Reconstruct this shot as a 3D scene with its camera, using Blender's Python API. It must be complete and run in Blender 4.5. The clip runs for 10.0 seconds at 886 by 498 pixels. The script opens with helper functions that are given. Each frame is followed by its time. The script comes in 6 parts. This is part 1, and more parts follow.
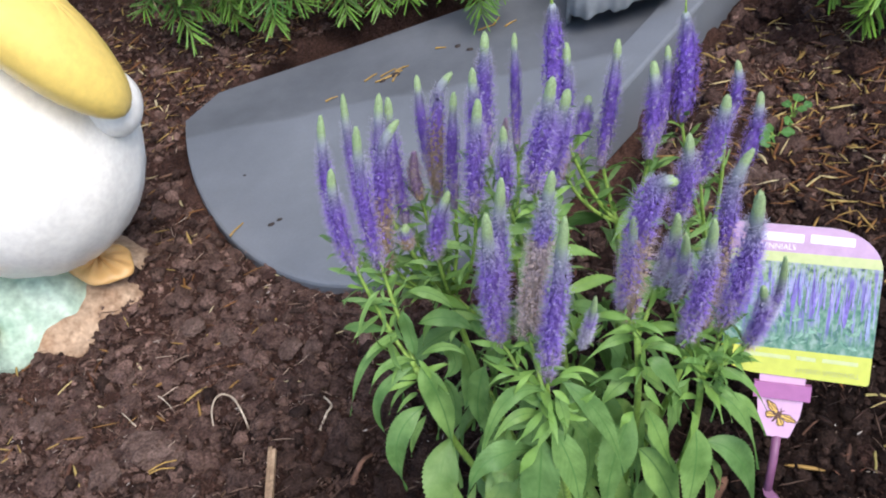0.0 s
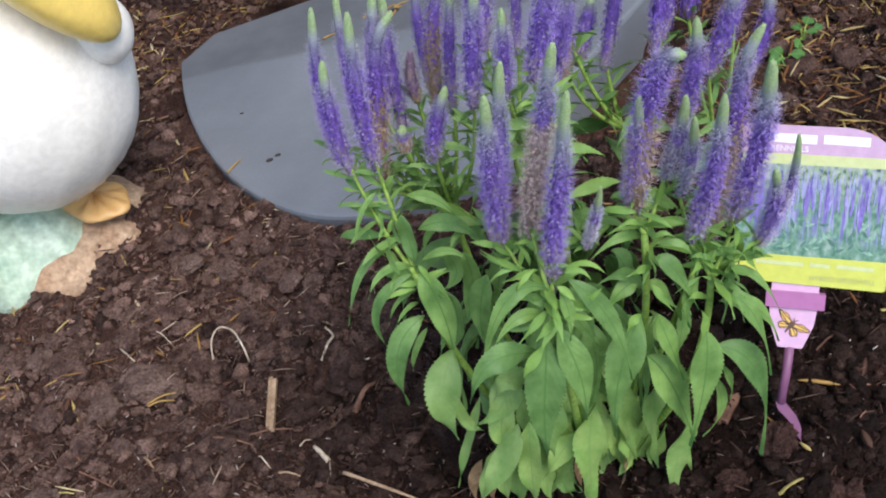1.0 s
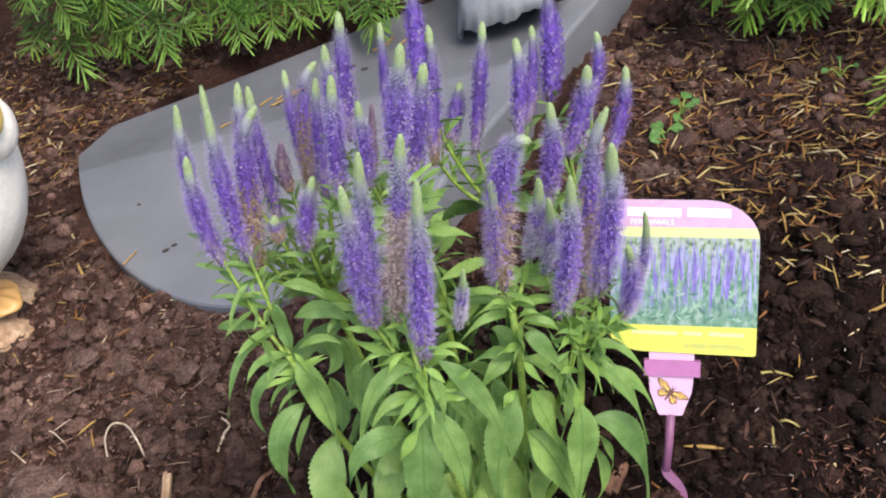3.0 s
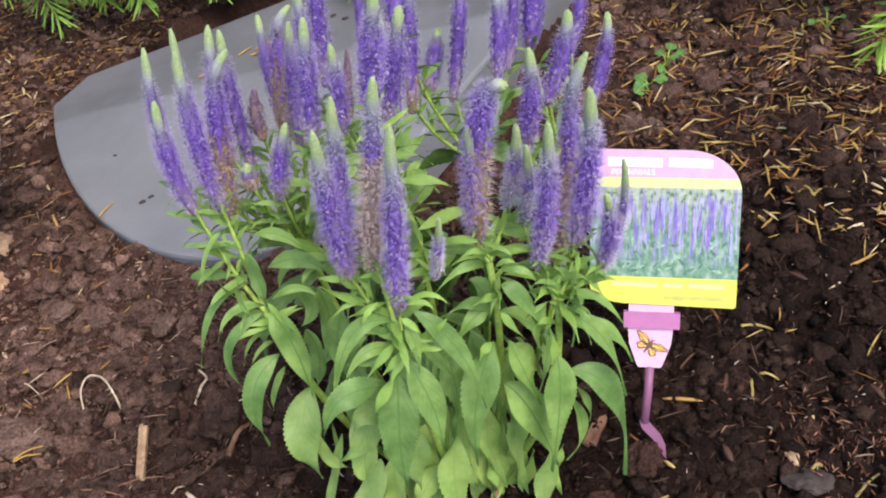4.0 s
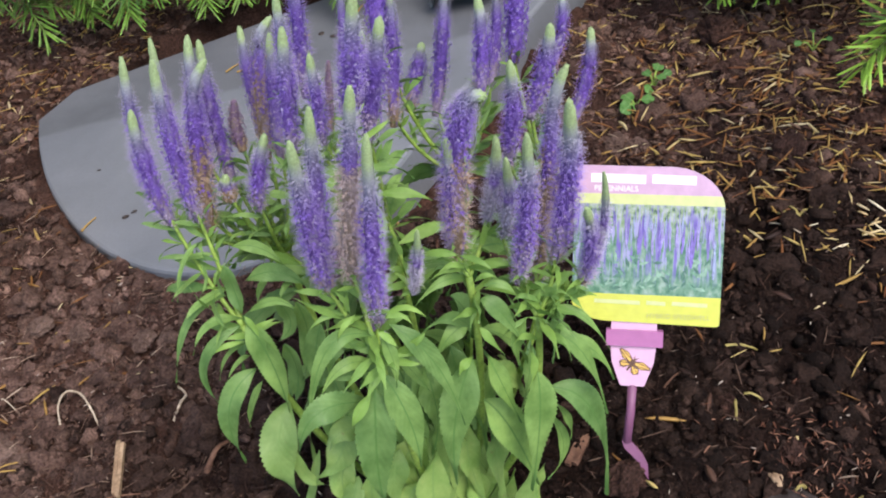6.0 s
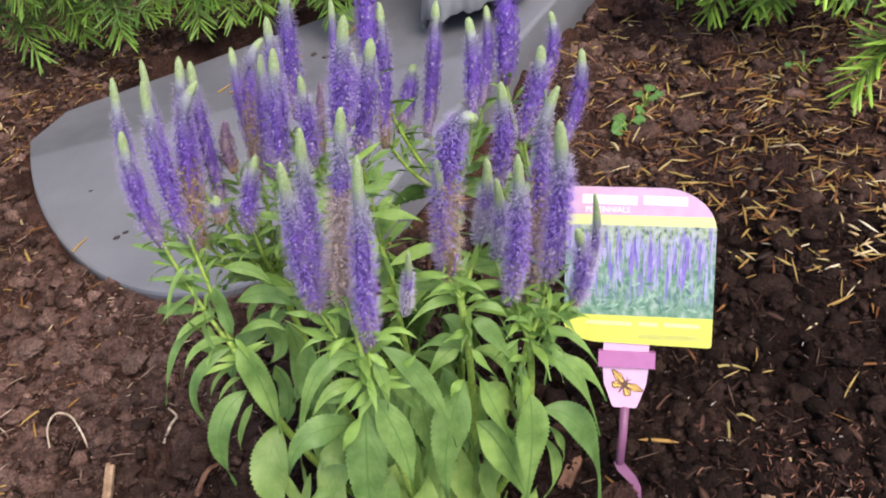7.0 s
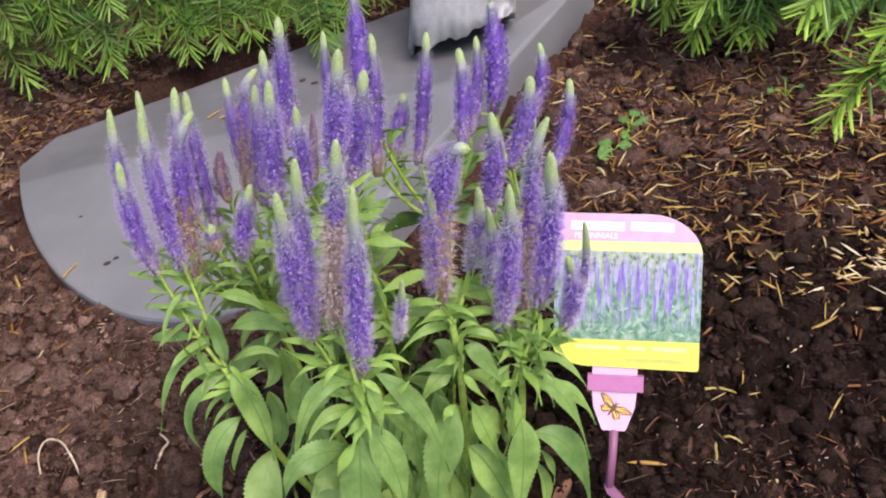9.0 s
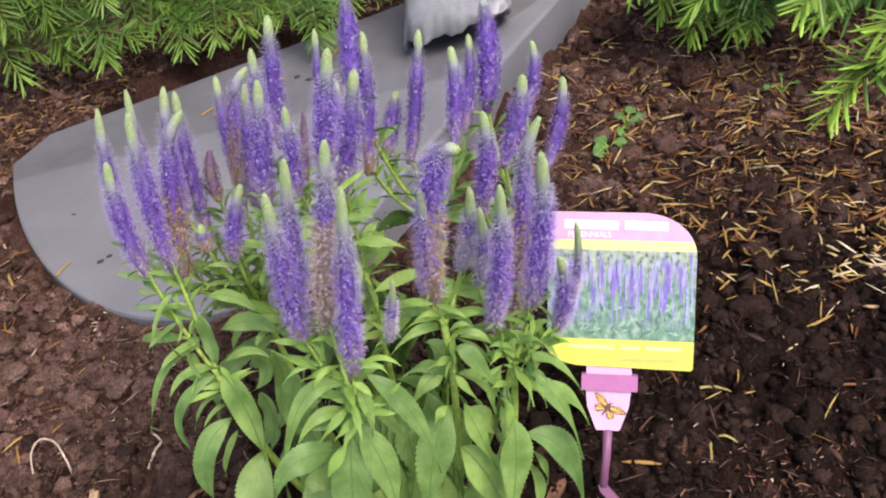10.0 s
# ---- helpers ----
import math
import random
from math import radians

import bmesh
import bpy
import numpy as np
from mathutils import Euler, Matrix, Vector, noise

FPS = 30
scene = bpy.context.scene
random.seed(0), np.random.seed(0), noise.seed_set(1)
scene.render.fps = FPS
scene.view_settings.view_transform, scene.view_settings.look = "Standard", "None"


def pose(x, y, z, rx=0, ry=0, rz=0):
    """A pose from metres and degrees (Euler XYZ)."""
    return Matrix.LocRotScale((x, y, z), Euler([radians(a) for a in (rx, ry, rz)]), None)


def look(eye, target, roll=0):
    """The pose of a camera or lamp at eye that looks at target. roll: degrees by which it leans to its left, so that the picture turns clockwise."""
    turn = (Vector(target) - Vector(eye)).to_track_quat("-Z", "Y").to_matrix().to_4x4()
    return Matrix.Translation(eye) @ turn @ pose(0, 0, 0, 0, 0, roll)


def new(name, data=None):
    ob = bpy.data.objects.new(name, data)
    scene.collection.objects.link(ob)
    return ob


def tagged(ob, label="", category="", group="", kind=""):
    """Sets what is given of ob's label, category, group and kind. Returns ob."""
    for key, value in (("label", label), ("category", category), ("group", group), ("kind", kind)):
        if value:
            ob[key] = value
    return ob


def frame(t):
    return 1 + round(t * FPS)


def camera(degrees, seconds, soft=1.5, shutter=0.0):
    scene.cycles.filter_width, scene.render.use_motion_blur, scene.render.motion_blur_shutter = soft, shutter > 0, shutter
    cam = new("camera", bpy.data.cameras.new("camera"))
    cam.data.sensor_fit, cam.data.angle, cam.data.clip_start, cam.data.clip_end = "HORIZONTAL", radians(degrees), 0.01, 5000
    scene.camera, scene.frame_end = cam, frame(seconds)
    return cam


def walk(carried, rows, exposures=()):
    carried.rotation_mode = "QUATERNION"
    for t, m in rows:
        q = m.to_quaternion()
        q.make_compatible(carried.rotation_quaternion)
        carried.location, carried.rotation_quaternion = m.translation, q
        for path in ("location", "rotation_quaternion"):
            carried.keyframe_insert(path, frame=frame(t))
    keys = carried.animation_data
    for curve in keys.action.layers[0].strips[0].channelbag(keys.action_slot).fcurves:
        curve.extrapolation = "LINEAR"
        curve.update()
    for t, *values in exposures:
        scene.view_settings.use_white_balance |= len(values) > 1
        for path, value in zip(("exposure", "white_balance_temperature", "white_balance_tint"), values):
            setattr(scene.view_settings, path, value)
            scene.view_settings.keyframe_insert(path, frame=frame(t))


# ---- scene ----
cam = camera(47.3, 10.0, soft=2.0)
PATH = [
    (0, (0.044, -0.005, 0.642), (-0.017, 1.517, -0.653), -14.7),
    (0.5, (0.029, -0.011, 0.595), (-0.064, 1.449, -0.769), -16.5),
    (1, (0.038, -0.016, 0.597), (-0.049, 1.476, -0.732), -16.3),
    (1.5, (0.057, -0.025, 0.585), (0.102, 1.416, -0.801), -13.4),
    (2, (0.067, -0.031, 0.587), (0.14, 1.439, -0.767), -13.5),
    (2.5, (0.071, -0.029, 0.6), (0.142, 1.525, -0.656), -14.3),
    (2.7, (0.071, -0.026, 0.6), (0.143, 1.537, -0.647), -14.7),
    (3.8, (0.075, -0.024, 0.594), (0.177, 1.534, -0.655), -14.3),
    (4, (0.076, -0.021, 0.589), (0.159, 1.483, -0.726), -14.5),
    (4.5, (0.078, -0.017, 0.576), (0.115, 1.413, -0.822), -15.4),
    (5, (0.077, -0.015, 0.569), (0.103, 1.385, -0.859), -15.4),
    (5.5, (0.078, -0.014, 0.568), (0.11, 1.395, -0.851), -15.2),
    (6, (0.081, -0.021, 0.58), (0.193, 1.508, -0.704), -13.3),
    (6.2, (0.081, -0.021, 0.58), (0.201, 1.519, -0.69), -13.1),
    (7.5, (0.083, -0.019, 0.58), (0.237, 1.531, -0.675), -12.6),
    (8, (0.083, -0.021, 0.583), (0.254, 1.525, -0.674), -12.4),
    (8.5, (0.082, -0.024, 0.588), (0.254, 1.537, -0.651), -12.3),
    (9, (0.079, -0.024, 0.589), (0.254, 1.542, -0.642), -12.2),
    (9.5, (0.082, -0.024, 0.591), (0.259, 1.543, -0.639), -12.2),
    (10, (0.084, -0.02, 0.588), (0.258, 1.54, -0.652), -12.3),
]

walk(cam, [(t, look(eye, target, roll)) for t, eye, target, roll in PATH], exposures=[(0, 0.76, 6300, 13), (0.5, 0.64, 6300, 12), (1.0, 0.62, 6350, 12), (1.5, 0.44, 6400, 12), (2.0, 0.72, 6700, 15), (2.5, 0.9, 6900, 16), (4.0, 1.0, 7080, 17), (5.0, 1.3, 6850, 17), (5.5, 1.35, 6850, 17), (6.0, 0.82, 6800, 14), (6.3, 0.84, 6900, 15), (7.5, 1.0, 7250, 22), (10, 1.02, 7350, 22)])

# ---- light ----
SUN_FROM = Vector((0.32, -0.60, 0.95)).normalized()
world = bpy.data.worlds.new("sky")
scene.world = world
world.use_nodes = True
wn = world.node_tree
sky = wn.nodes.new("ShaderNodeTexSky")
sky.sky_type = "NISHITA"
sky.sun_disc = False
sky.sun_elevation = math.asin(SUN_FROM.z)
sky.sun_rotation = math.atan2(SUN_FROM.x, SUN_FROM.y)
wn.links.new(sky.outputs[0], wn.nodes["Background"].inputs[0])
wn.nodes["Background"].inputs[1].default_value = 0.15
sun = new("sun", bpy.data.lights.new("sun", "SUN"))
sun.data.energy, sun.data.angle, sun.data.color = 2.35, radians(35), (1.0, 0.94, 0.86)
sun.matrix_world = look(SUN_FROM * 5, (0, 0, 0))


# ---- materials ----
def material(name, rough=0.6, metal=0.0, spec=0.4):
    m = bpy.data.materials.new(name)
    m.use_nodes = True
    p = m.node_tree.nodes["Principled BSDF"]
    p.inputs["Roughness"].default_value = rough
    p.inputs["Metallic"].default_value = metal
    p.inputs["Specular IOR Level"].default_value = spec
    return m, m.node_tree.nodes, m.node_tree.links, p


def noise_node(n, l, scale, detail=4.0, coord="Object", rough=0.6):
    c = n.new("ShaderNodeTexCoord")
    t = n.new("ShaderNodeTexNoise")
    t.inputs["Scale"].default_value = scale
    t.inputs["Detail"].default_value = detail
    t.inputs["Roughness"].default_value = rough
    l.new(c.outputs[coord], t.inputs["Vector"])
    return t


def ramp(n, l, source, stops):
    r = n.new("ShaderNodeValToRGB")
    e = r.color_ramp.elements
    while len(e) < len(stops):
        e.new(0.5)
    for k, (pos, col) in enumerate(stops):
        e[k].position = pos
        e[k].color = (*col, 1.0)
    l.new(source, r.inputs[0])
    return r


def mix(n, l, a, b, fac, mode="MIX"):
    x = n.new("ShaderNodeMix")
    x.data_type = "RGBA"
    x.blend_type = mode
    for sock, v in ((x.inputs[0], fac), (x.inputs[6], a), (x.inputs[7], b)):
        if isinstance(v, bpy.types.NodeSocket):
            l.new(v, sock)
        elif isinstance(v, tuple):
            sock.default_value = (*v, 1.0)
        else:
            sock.default_value = v
    return x.outputs[2]


def bump(n, l, p, height, strength, distance):
    b = n.new("ShaderNodeBump")
    b.inputs["Strength"].default_value = strength
    b.inputs["Distance"].default_value = distance
    l.new(height, b.inputs["Height"])
    l.new(b.outputs[0], p.inputs["Normal"])
    return b


def two_scale(name, dark, light, coarse, fine, rough=0.7, strength=0.3, distance=0.001, spec=0.3, island=0.0, metal=0.0, grain=0.8, low=0.55, high=1.25):
    """Two colours mixed by coarse and fine noise, with relief."""
    m, n, l, p = material(name, rough, metal, spec)
    a, b = noise_node(n, l, coarse, 3), noise_node(n, l, fine, 5)
    r1 = ramp(n, l, a.outputs[0], ((0.3, dark), (0.7, light)))
    r2 = ramp(n, l, b.outputs[0], ((0.3, (low,) * 3), (0.7, (high,) * 3)))
    c = mix(n, l, r1.outputs[0], r2.outputs[0], grain, "MULTIPLY")
    if island:
        g = n.new("ShaderNodeNewGeometry")
        r3 = ramp(n, l, g.outputs["Random Per Island"], ((0.0, (1 - island,) * 3), (1.0, (1 + island,) * 3)))
        c = mix(n, l, c, r3.outputs[0], 1.0, "MULTIPLY")
    l.new(c, p.inputs["Base Color"])
    bump(n, l, p, b.outputs[0], strength, distance)
    return m


def darken_ground(mat, amount=0.185):
    """Darker soil round the planting spot, with a ragged edge."""
    n, l = mat.node_tree.nodes, mat.node_tree.links
    p = n["Principled BSDF"]
    src = p.inputs["Base Color"].links[0].from_socket
    c = n.new("ShaderNodeNewGeometry")
    warp = noise_node(n, l, 9, 4)
    squash = n.new("ShaderNodeVectorMath")
    squash.operation = "MULTIPLY"
    squash.inputs[1].default_value = (0.80, 1.10, 1.0)
    l.new(c.outputs["Position"], squash.inputs[0])
    d = n.new("ShaderNodeVectorMath")
    d.operation = "DISTANCE"
    d.inputs[1].default_value = (0.24, 0.396, 0.0)
    l.new(squash.outputs["Vector"], d.inputs[0])
    add = n.new("ShaderNodeMath")
    add.operation = "MULTIPLY_ADD"
    l.new(warp.outputs[0], add.inputs[0])
    add.inputs[1].default_value = 0.30
    l.new(d.outputs["Value"], add.inputs[2])
    r = ramp(n, l, add.outputs[0], ((0.42, (amount * 1.05, amount, amount * 0.97)), (0.67, (1.0, 1.0, 1.0))))
    l.new(mix(n, l, src, r.outputs[0], 1.0, "MULTIPLY"), p.inputs["Base Color"])


def leaf_material(name, dark, light, vein, back=0.25, spots=False):
    """Leaf blade: mottled green, paler veins by the u coordinate, some light let through."""
    m, n, l, p = material(name, 0.5, 0.0, 0.35)
    a = noise_node(n, l, 60, 4)
    info = n.new("ShaderNodeObjectInfo")
    r1 = ramp(n, l, a.outputs[0], ((0.3, dark), (0.72, light)))
    geo = n.new("ShaderNodeNewGeometry")
    both = n.new("ShaderNodeMath")
    l.new(info.outputs["Random"], both.inputs[0])
    l.new(geo.outputs["Random Per Island"], both.inputs[1])
    wrap = n.new("ShaderNodeMath")
    wrap.operation = "FRACT"
    l.new(both.outputs[0], wrap.inputs[0])
    r2 = ramp(n, l, wrap.outputs[0], ((0.0, (0.72, 0.78, 0.78)), (1.0, (1.22, 1.17, 1.0))))
    c = mix(n, l, r1.outputs[0], r2.outputs[0], 1.0, "MULTIPLY")
    uv = n.new("ShaderNodeUVMap")
    sep = n.new("ShaderNodeSeparateXYZ")
    l.new(uv.outputs[0], sep.inputs[0])
    across = n.new("ShaderNodeMath")
    across.operation = "ABSOLUTE"
    l.new(sep.outputs[0], across.inputs[0])
    rv = ramp(n, l, across.outputs[0], ((0.025, (0.8, 0.8, 0.8)), (0.075, (0, 0, 0))))
    c = mix(n, l, c, vein, rv.outputs[0])
    # side veins
    mad = n.new("ShaderNodeMath")
    mad.operation = "MULTIPLY_ADD"
    l.new(across.outputs[0], mad.inputs[0])
    mad.inputs[1].default_value = -0.28
    l.new(sep.outputs[1], mad.inputs[2])
    sine = n.new("ShaderNodeMath")
    sine.operation = "SINE"
    sc = n.new("ShaderNodeMath")
    sc.operation = "MULTIPLY"
    sc.inputs[1].default_value = 62.0
    l.new(mad.outputs[0], sc.inputs[0])
    l.new(sc.outputs[0], sine.inputs[0])
    rs = ramp(n, l, sine.outputs[0], ((0.80, (0, 0, 0)), (1.0, (0.06, 0.06, 0.06))))
    c = mix(n, l, c, vein, rs.outputs[0])
    if spots:
        sp = noise_node(n, l, 95, 5)
        rp = ramp(n, l, sp.outputs[0], ((0.66, (0, 0, 0)), (0.73, (0.7, 0.7, 0.7))))
        c = mix(n, l, c, (0.20, 0.13, 0.06), rp.outputs[0])
    l.new(c, p.inputs["Base Color"])
    puck = n.new("ShaderNodeMath")
    puck.operation = "MULTIPLY_ADD"
    puck.inputs[1].default_value = 6.0
    l.new(noise_node(n, l, 140, 3).outputs[0], puck.inputs[0])
    l.new(sine.outputs[0], puck.inputs[2])
    bump(n, l, p, puck.outputs[0], 0.12, 0.0005)
    tr = n.new("ShaderNodeBsdfTranslucent")
    l.new(c, tr.inputs[0])
    sh = n.new("ShaderNodeMixShader")
    sh.inputs[0].default_value = back
    l.new(p.outputs[0], sh.inputs[1])
    l.new(tr.outputs[0], sh.inputs[2])
    l.new(sh.outputs[0], n["Material Output"].inputs[0])
    return m


def tint_material(name, rough=0.6, back=0.2, spec=0.2):
    """Base colour from the mesh's own colour attribute, mottled."""
    m, n, l, p = material(name, rough, 0.0, spec)
    at = n.new("ShaderNodeAttribute")
    at.attribute_name = "tint"
    a = noise_node(n, l, 900, 2)
    r = ramp(n, l, a.outputs[0], ((0.3, (0.75, 0.75, 0.75)), (0.7, (1.2, 1.2, 1.2))))
    c = mix(n, l, at.outputs[0], r.outputs[0], 0.7, "MULTIPLY")
    l.new(c, p.inputs["Base Color"])
    tr = n.new("ShaderNodeBsdfTranslucent")
    l.new(c, tr.inputs[0])
    sh = n.new("ShaderNodeMixShader")
    sh.inputs[0].default_value = back
    l.new(p.outputs[0], sh.inputs[1])
    l.new(tr.outputs[0], sh.inputs[2])
    l.new(sh.outputs[0], n["Material Output"].inputs[0])
    return m


def plain(name, col, rough=0.4, spec=0.4):
    m, n, l, p = material(name, rough, 0.0, spec)
    a = noise_node(n, l, 150, 3)
    r = ramp(n, l, a.outputs[0], ((0.3, tuple(0.92 * v for v in col)), (0.7, tuple(min(1.0, 1.06 * v) for v in col))))
    l.new(r.outputs[0], p.inputs["Base Color"])
    return m


SOIL = two_scale("soil", (0.029, 0.0142, 0.0105), (0.124, 0.066, 0.050), 14, 430, 0.85, 1.0, 0.005, 0.12, grain=1.0, low=0.2, high=1.5)
CRUMB = two_scale("soil_crumb", (0.042, 0.0225, 0.0170), (0.240, 0.150, 0.119), 30, 520, 0.85, 1.0, 0.003, 0.12, island=0.65, grain=1.0, low=0.3, high=1.45)
CLOD = two_scale("soil_clod", (0.060, 0.0320, 0.0255), (0.205, 0.128, 0.103), 40, 430, 0.85, 1.0, 0.004, 0.12, island=0.25, grain=1.0, low=0.3, high=1.35)
for soil_kind in (SOIL, CRUMB, CLOD):
    darken_ground(soil_kind)


def litter(name, stops):
    """Each bit its own dry colour, with grain."""
    m, n, l, p = material(name, 0.65, 0.0, 0.3)
    g = n.new("ShaderNodeNewGeometry")
    r = ramp(n, l, g.outputs["Random Per Island"], stops)
    a = noise_node(n, l, 250, 4)
    r2 = ramp(n, l, a.outputs[0], ((0.3, (0.65, 0.65, 0.65)), (0.7, (1.2, 1.2, 1.2))))
    l.new(mix(n, l, r.outputs[0], r2.outputs[0], 0.8, "MULTIPLY"), p.inputs["Base Color"])
    bump(n, l, p, a.outputs[0], 0.3, 0.0005)
    return m


STRAW = litter("dry_needle", ((0.0, (0.10, 0.032, 0.011)), (0.3, (0.22, 0.094, 0.028)), (0.55, (0.36, 0.22, 0.062)), (0.85, (0.47, 0.35, 0.11)), (1.0, (0.66, 0.56, 0.34))))
HAIR = litter("root_hair", ((0.0, (0.05, 0.022, 0.014)), (0.5, (0.13, 0.06, 0.038)), (0.9, (0.24, 0.13, 0.085)), (1.0, (0.42, 0.30, 0.22))))
SPECK = litter("pale_speck", ((0.0, (0.10, 0.06, 0.045)), (0.6, (0.24, 0.17, 0.13)), (1.0, (0.52, 0.46, 0.40))))
CHIP = litter("bark_chip", ((0.0, (0.035, 0.015, 0.010)), (0.5, (0.085, 0.038, 0.024)), (0.85, (0.15, 0.075, 0.048)), (1.0, (0.24, 0.14, 0.09))))
FIBRE = litter("bark_fibre", ((0.0, (0.04, 0.020, 0.013)), (0.5, (0.11, 0.060, 0.040)), (0.8, (0.24, 0.150, 0.105)), (1.0, (0.48, 0.37, 0.28))))
CONCRETE = two_scale("concrete", (0.128, 0.141, 0.160), (0.178, 0.194, 0.218), 7, 300, 0.55, 0.05, 0.0005, 0.4, grain=0.12)

for dark_litter in (FIBRE, HAIR, CHIP):
    darken_ground(dark_litter, 0.45)

CREASE = (0.112, 0.994, 0.999)


def stain_block(mat):
    """Brownish run-off stain over the back of the block, ending along a crease; the raised rim stays clean."""
    n, l = mat.node_tree.nodes, mat.node_tree.links
    p = n["Principled BSDF"]
    src = p.inputs["Base Color"].links[0].from_socket
    geo = n.new("ShaderNodeNewGeometry")
    dot = n.new("ShaderNodeVectorMath")
    dot.operation = "DOT_PRODUCT"
    dot.inputs[1].default_value = (CREASE[0], CREASE[1], 0.0)
    l.new(geo.outputs["Position"], dot.inputs[0])
    add = n.new("ShaderNodeMath")
    add.operation = "MULTIPLY_ADD"
    l.new(noise_node(n, l, 14, 5).outputs[0], add.inputs[0])
    add.inputs[1].default_value = 0.03
    off = n.new("ShaderNodeMath")
    off.operation = "SUBTRACT"
    off.inputs[1].default_value = CREASE[2] - 0.2
    l.new(dot.outputs["Value"], off.inputs[0])
    l.new(off.outputs[0], add.inputs[2])
    edge = ramp(n, l, add.outputs[0], ((0.211, (0, 0, 0)), (0.218, (1, 1, 1))))
    blot = ramp(n, l, noise_node(n, l, 22, 5).outputs[0], ((0.3, (0.60, 0.59, 0.58)), (0.7, (0.80, 0.785, 0.77))))
    dirty = mix(n, l, src, blot.outputs[0], 1.0, "MULTIPLY")
    lie = n.new("ShaderNodeSeparateXYZ")
    l.new(geo.outputs["Normal"], lie.inputs[0])
    flat = ramp(n, l, lie.outputs[2], ((0.5, (0, 0, 0)), (0.8, (1, 1, 1))))
    level = n.new("ShaderNodeVectorMath")
    level.operation = "DOT_PRODUCT"
    level.inputs[1].default_value = (-0.026, 0.0, 1.0)
    l.new(geo.outputs["Position"], level.inputs[0])
    low = ramp(n, l, level.outputs["Value"], ((0.0255, (1, 1, 1)), (0.0280, (0, 0, 0))))
    bed = mix(n, l, flat.outputs[0], low.outputs[0], 1.0, "MULTIPLY")
    where = mix(n, l, edge.outputs[0], bed, 1.0, "MULTIPLY")
    l.new(mix(n, l, src, dirty, where), p.inputs["Base Color"])


stain_block(CONCRETE)
ZINC = two_scale("weathered_metal", (0.145, 0.16, 0.175), (0.24, 0.26, 0.28), 25, 160, 0.45, 0.05, 0.0004, 0.5, metal=0.15, grain=0.3)
WOOD = two_scale("dry_wood", (0.22, 0.14, 0.085), (0.42, 0.30, 0.19), 60, 400, 0.75, 0.4, 0.0006, 0.2)
BARKWOOD = two_scale("brown_bark", (0.09, 0.045, 0.03), (0.22, 0.12, 0.08), 60, 300, 0.85, 0.7, 0.001, 0.2)
PALE = two_scale("pale_root", (0.30, 0.23, 0.16), (0.62, 0.53, 0.41), 80, 300, 0.7, 0.4, 0.0005, 0.2)
DRY_CLOD = two_scale("dry_clod", (0.085, 0.052, 0.042), (0.215, 0.145, 0.118), 45, 420, 0.9, 1.0, 0.003, 0.1, grain=1.0, low=0.45, high=1.25)
RED_CLOD = two_scale("red_clod", (0.030, 0.0146, 0.0112), (0.098, 0.052, 0.040), 60, 480, 0.85, 1.0, 0.004, 0.15, grain=1.0, low=0.3, high=1.4)
ROCK = two_scale("tan_rock", (0.12, 0.070, 0.040), (0.30, 0.19, 0.115), 40, 220, 0.85, 0.7, 0.002, 0.2)
SLATE = two_scale("grey_rock", (0.032, 0.026, 0.024), (0.075, 0.061, 0.057), 40, 220, 0.9, 0.5, 0.002, 0.1)
LEAF = leaf_material("speedwell_leaf", (0.098, 0.205, 0.053), (0.242, 0.405, 0.130), (0.085, 0.20, 0.05))
PALE_LEAF = leaf_material("old_speedwell_leaf", (0.155, 0.30, 0.075), (0.33, 0.47, 0.165), (0.20, 0.34, 0.10), spots=True)
DEAD_LEAF = two_scale("dead_leaf", (0.16, 0.09, 0.045), (0.38, 0.26, 0.14), 60, 300, 0.8, 0.5, 0.0006)
WEED = leaf_material("weed_leaf", (0.07, 0.19, 0.045), (0.12, 0.28, 0.075), (0.2, 0.36, 0.14))
YOUNG_LEAF = leaf_material("young_speedwell_leaf", (0.14, 0.28, 0.060), (0.24, 0.41, 0.11), (0.22, 0.36, 0.11))
STEM = two_scale("green_stem", (0.19, 0.32, 0.055), (0.31, 0.46, 0.10), 60, 300, 0.5, 0.2, 0.0004, 0.3)
FLORET = tint_material("floret", 0.6, 0.25)
NEEDLE = tint_material("yew_needle", 0.42, 0.2, 0.4)
TWIG = two_scale("yew_twig", (0.08, 0.15, 0.03), (0.16, 0.24, 0.06), 60, 300, 0.7, 0.3, 0.0005)
PINK = plain("pink_plastic", (0.64, 0.40, 0.58), 0.35)
STAKE = plain("dull_purple_plastic", (0.21, 0.085, 0.165), 0.45)
MAUVE = plain("mauve_plastic", (0.40, 0.15, 0.33), 0.35)
CARD_EDGE = plain("card_edge", (0.80, 0.78, 0.76), 0.4)
CARD_PINK = plain("card_pink", (0.54, 0.36, 0.51), 0.22, 0.6)
CARD_LIME = plain("card_lime", (0.55, 0.58, 0.09), 0.22, 0.6)
CARD_PALE = plain("card_pale_lime", (0.55, 0.60, 0.28), 0.22, 0.6)
CARD_WHITE = plain("card_white", (0.86, 0.84, 0.88), 0.22, 0.6)
CARD_GREY = plain("card_ink", (0.40, 0.42, 0.16), 0.3)
EMBLEM = plain("emblem_yellow", (0.75, 0.48, 0.12), 0.4)
EMBLEM_DARK = plain("emblem_brown", (0.13, 0.07, 0.05), 0.4)


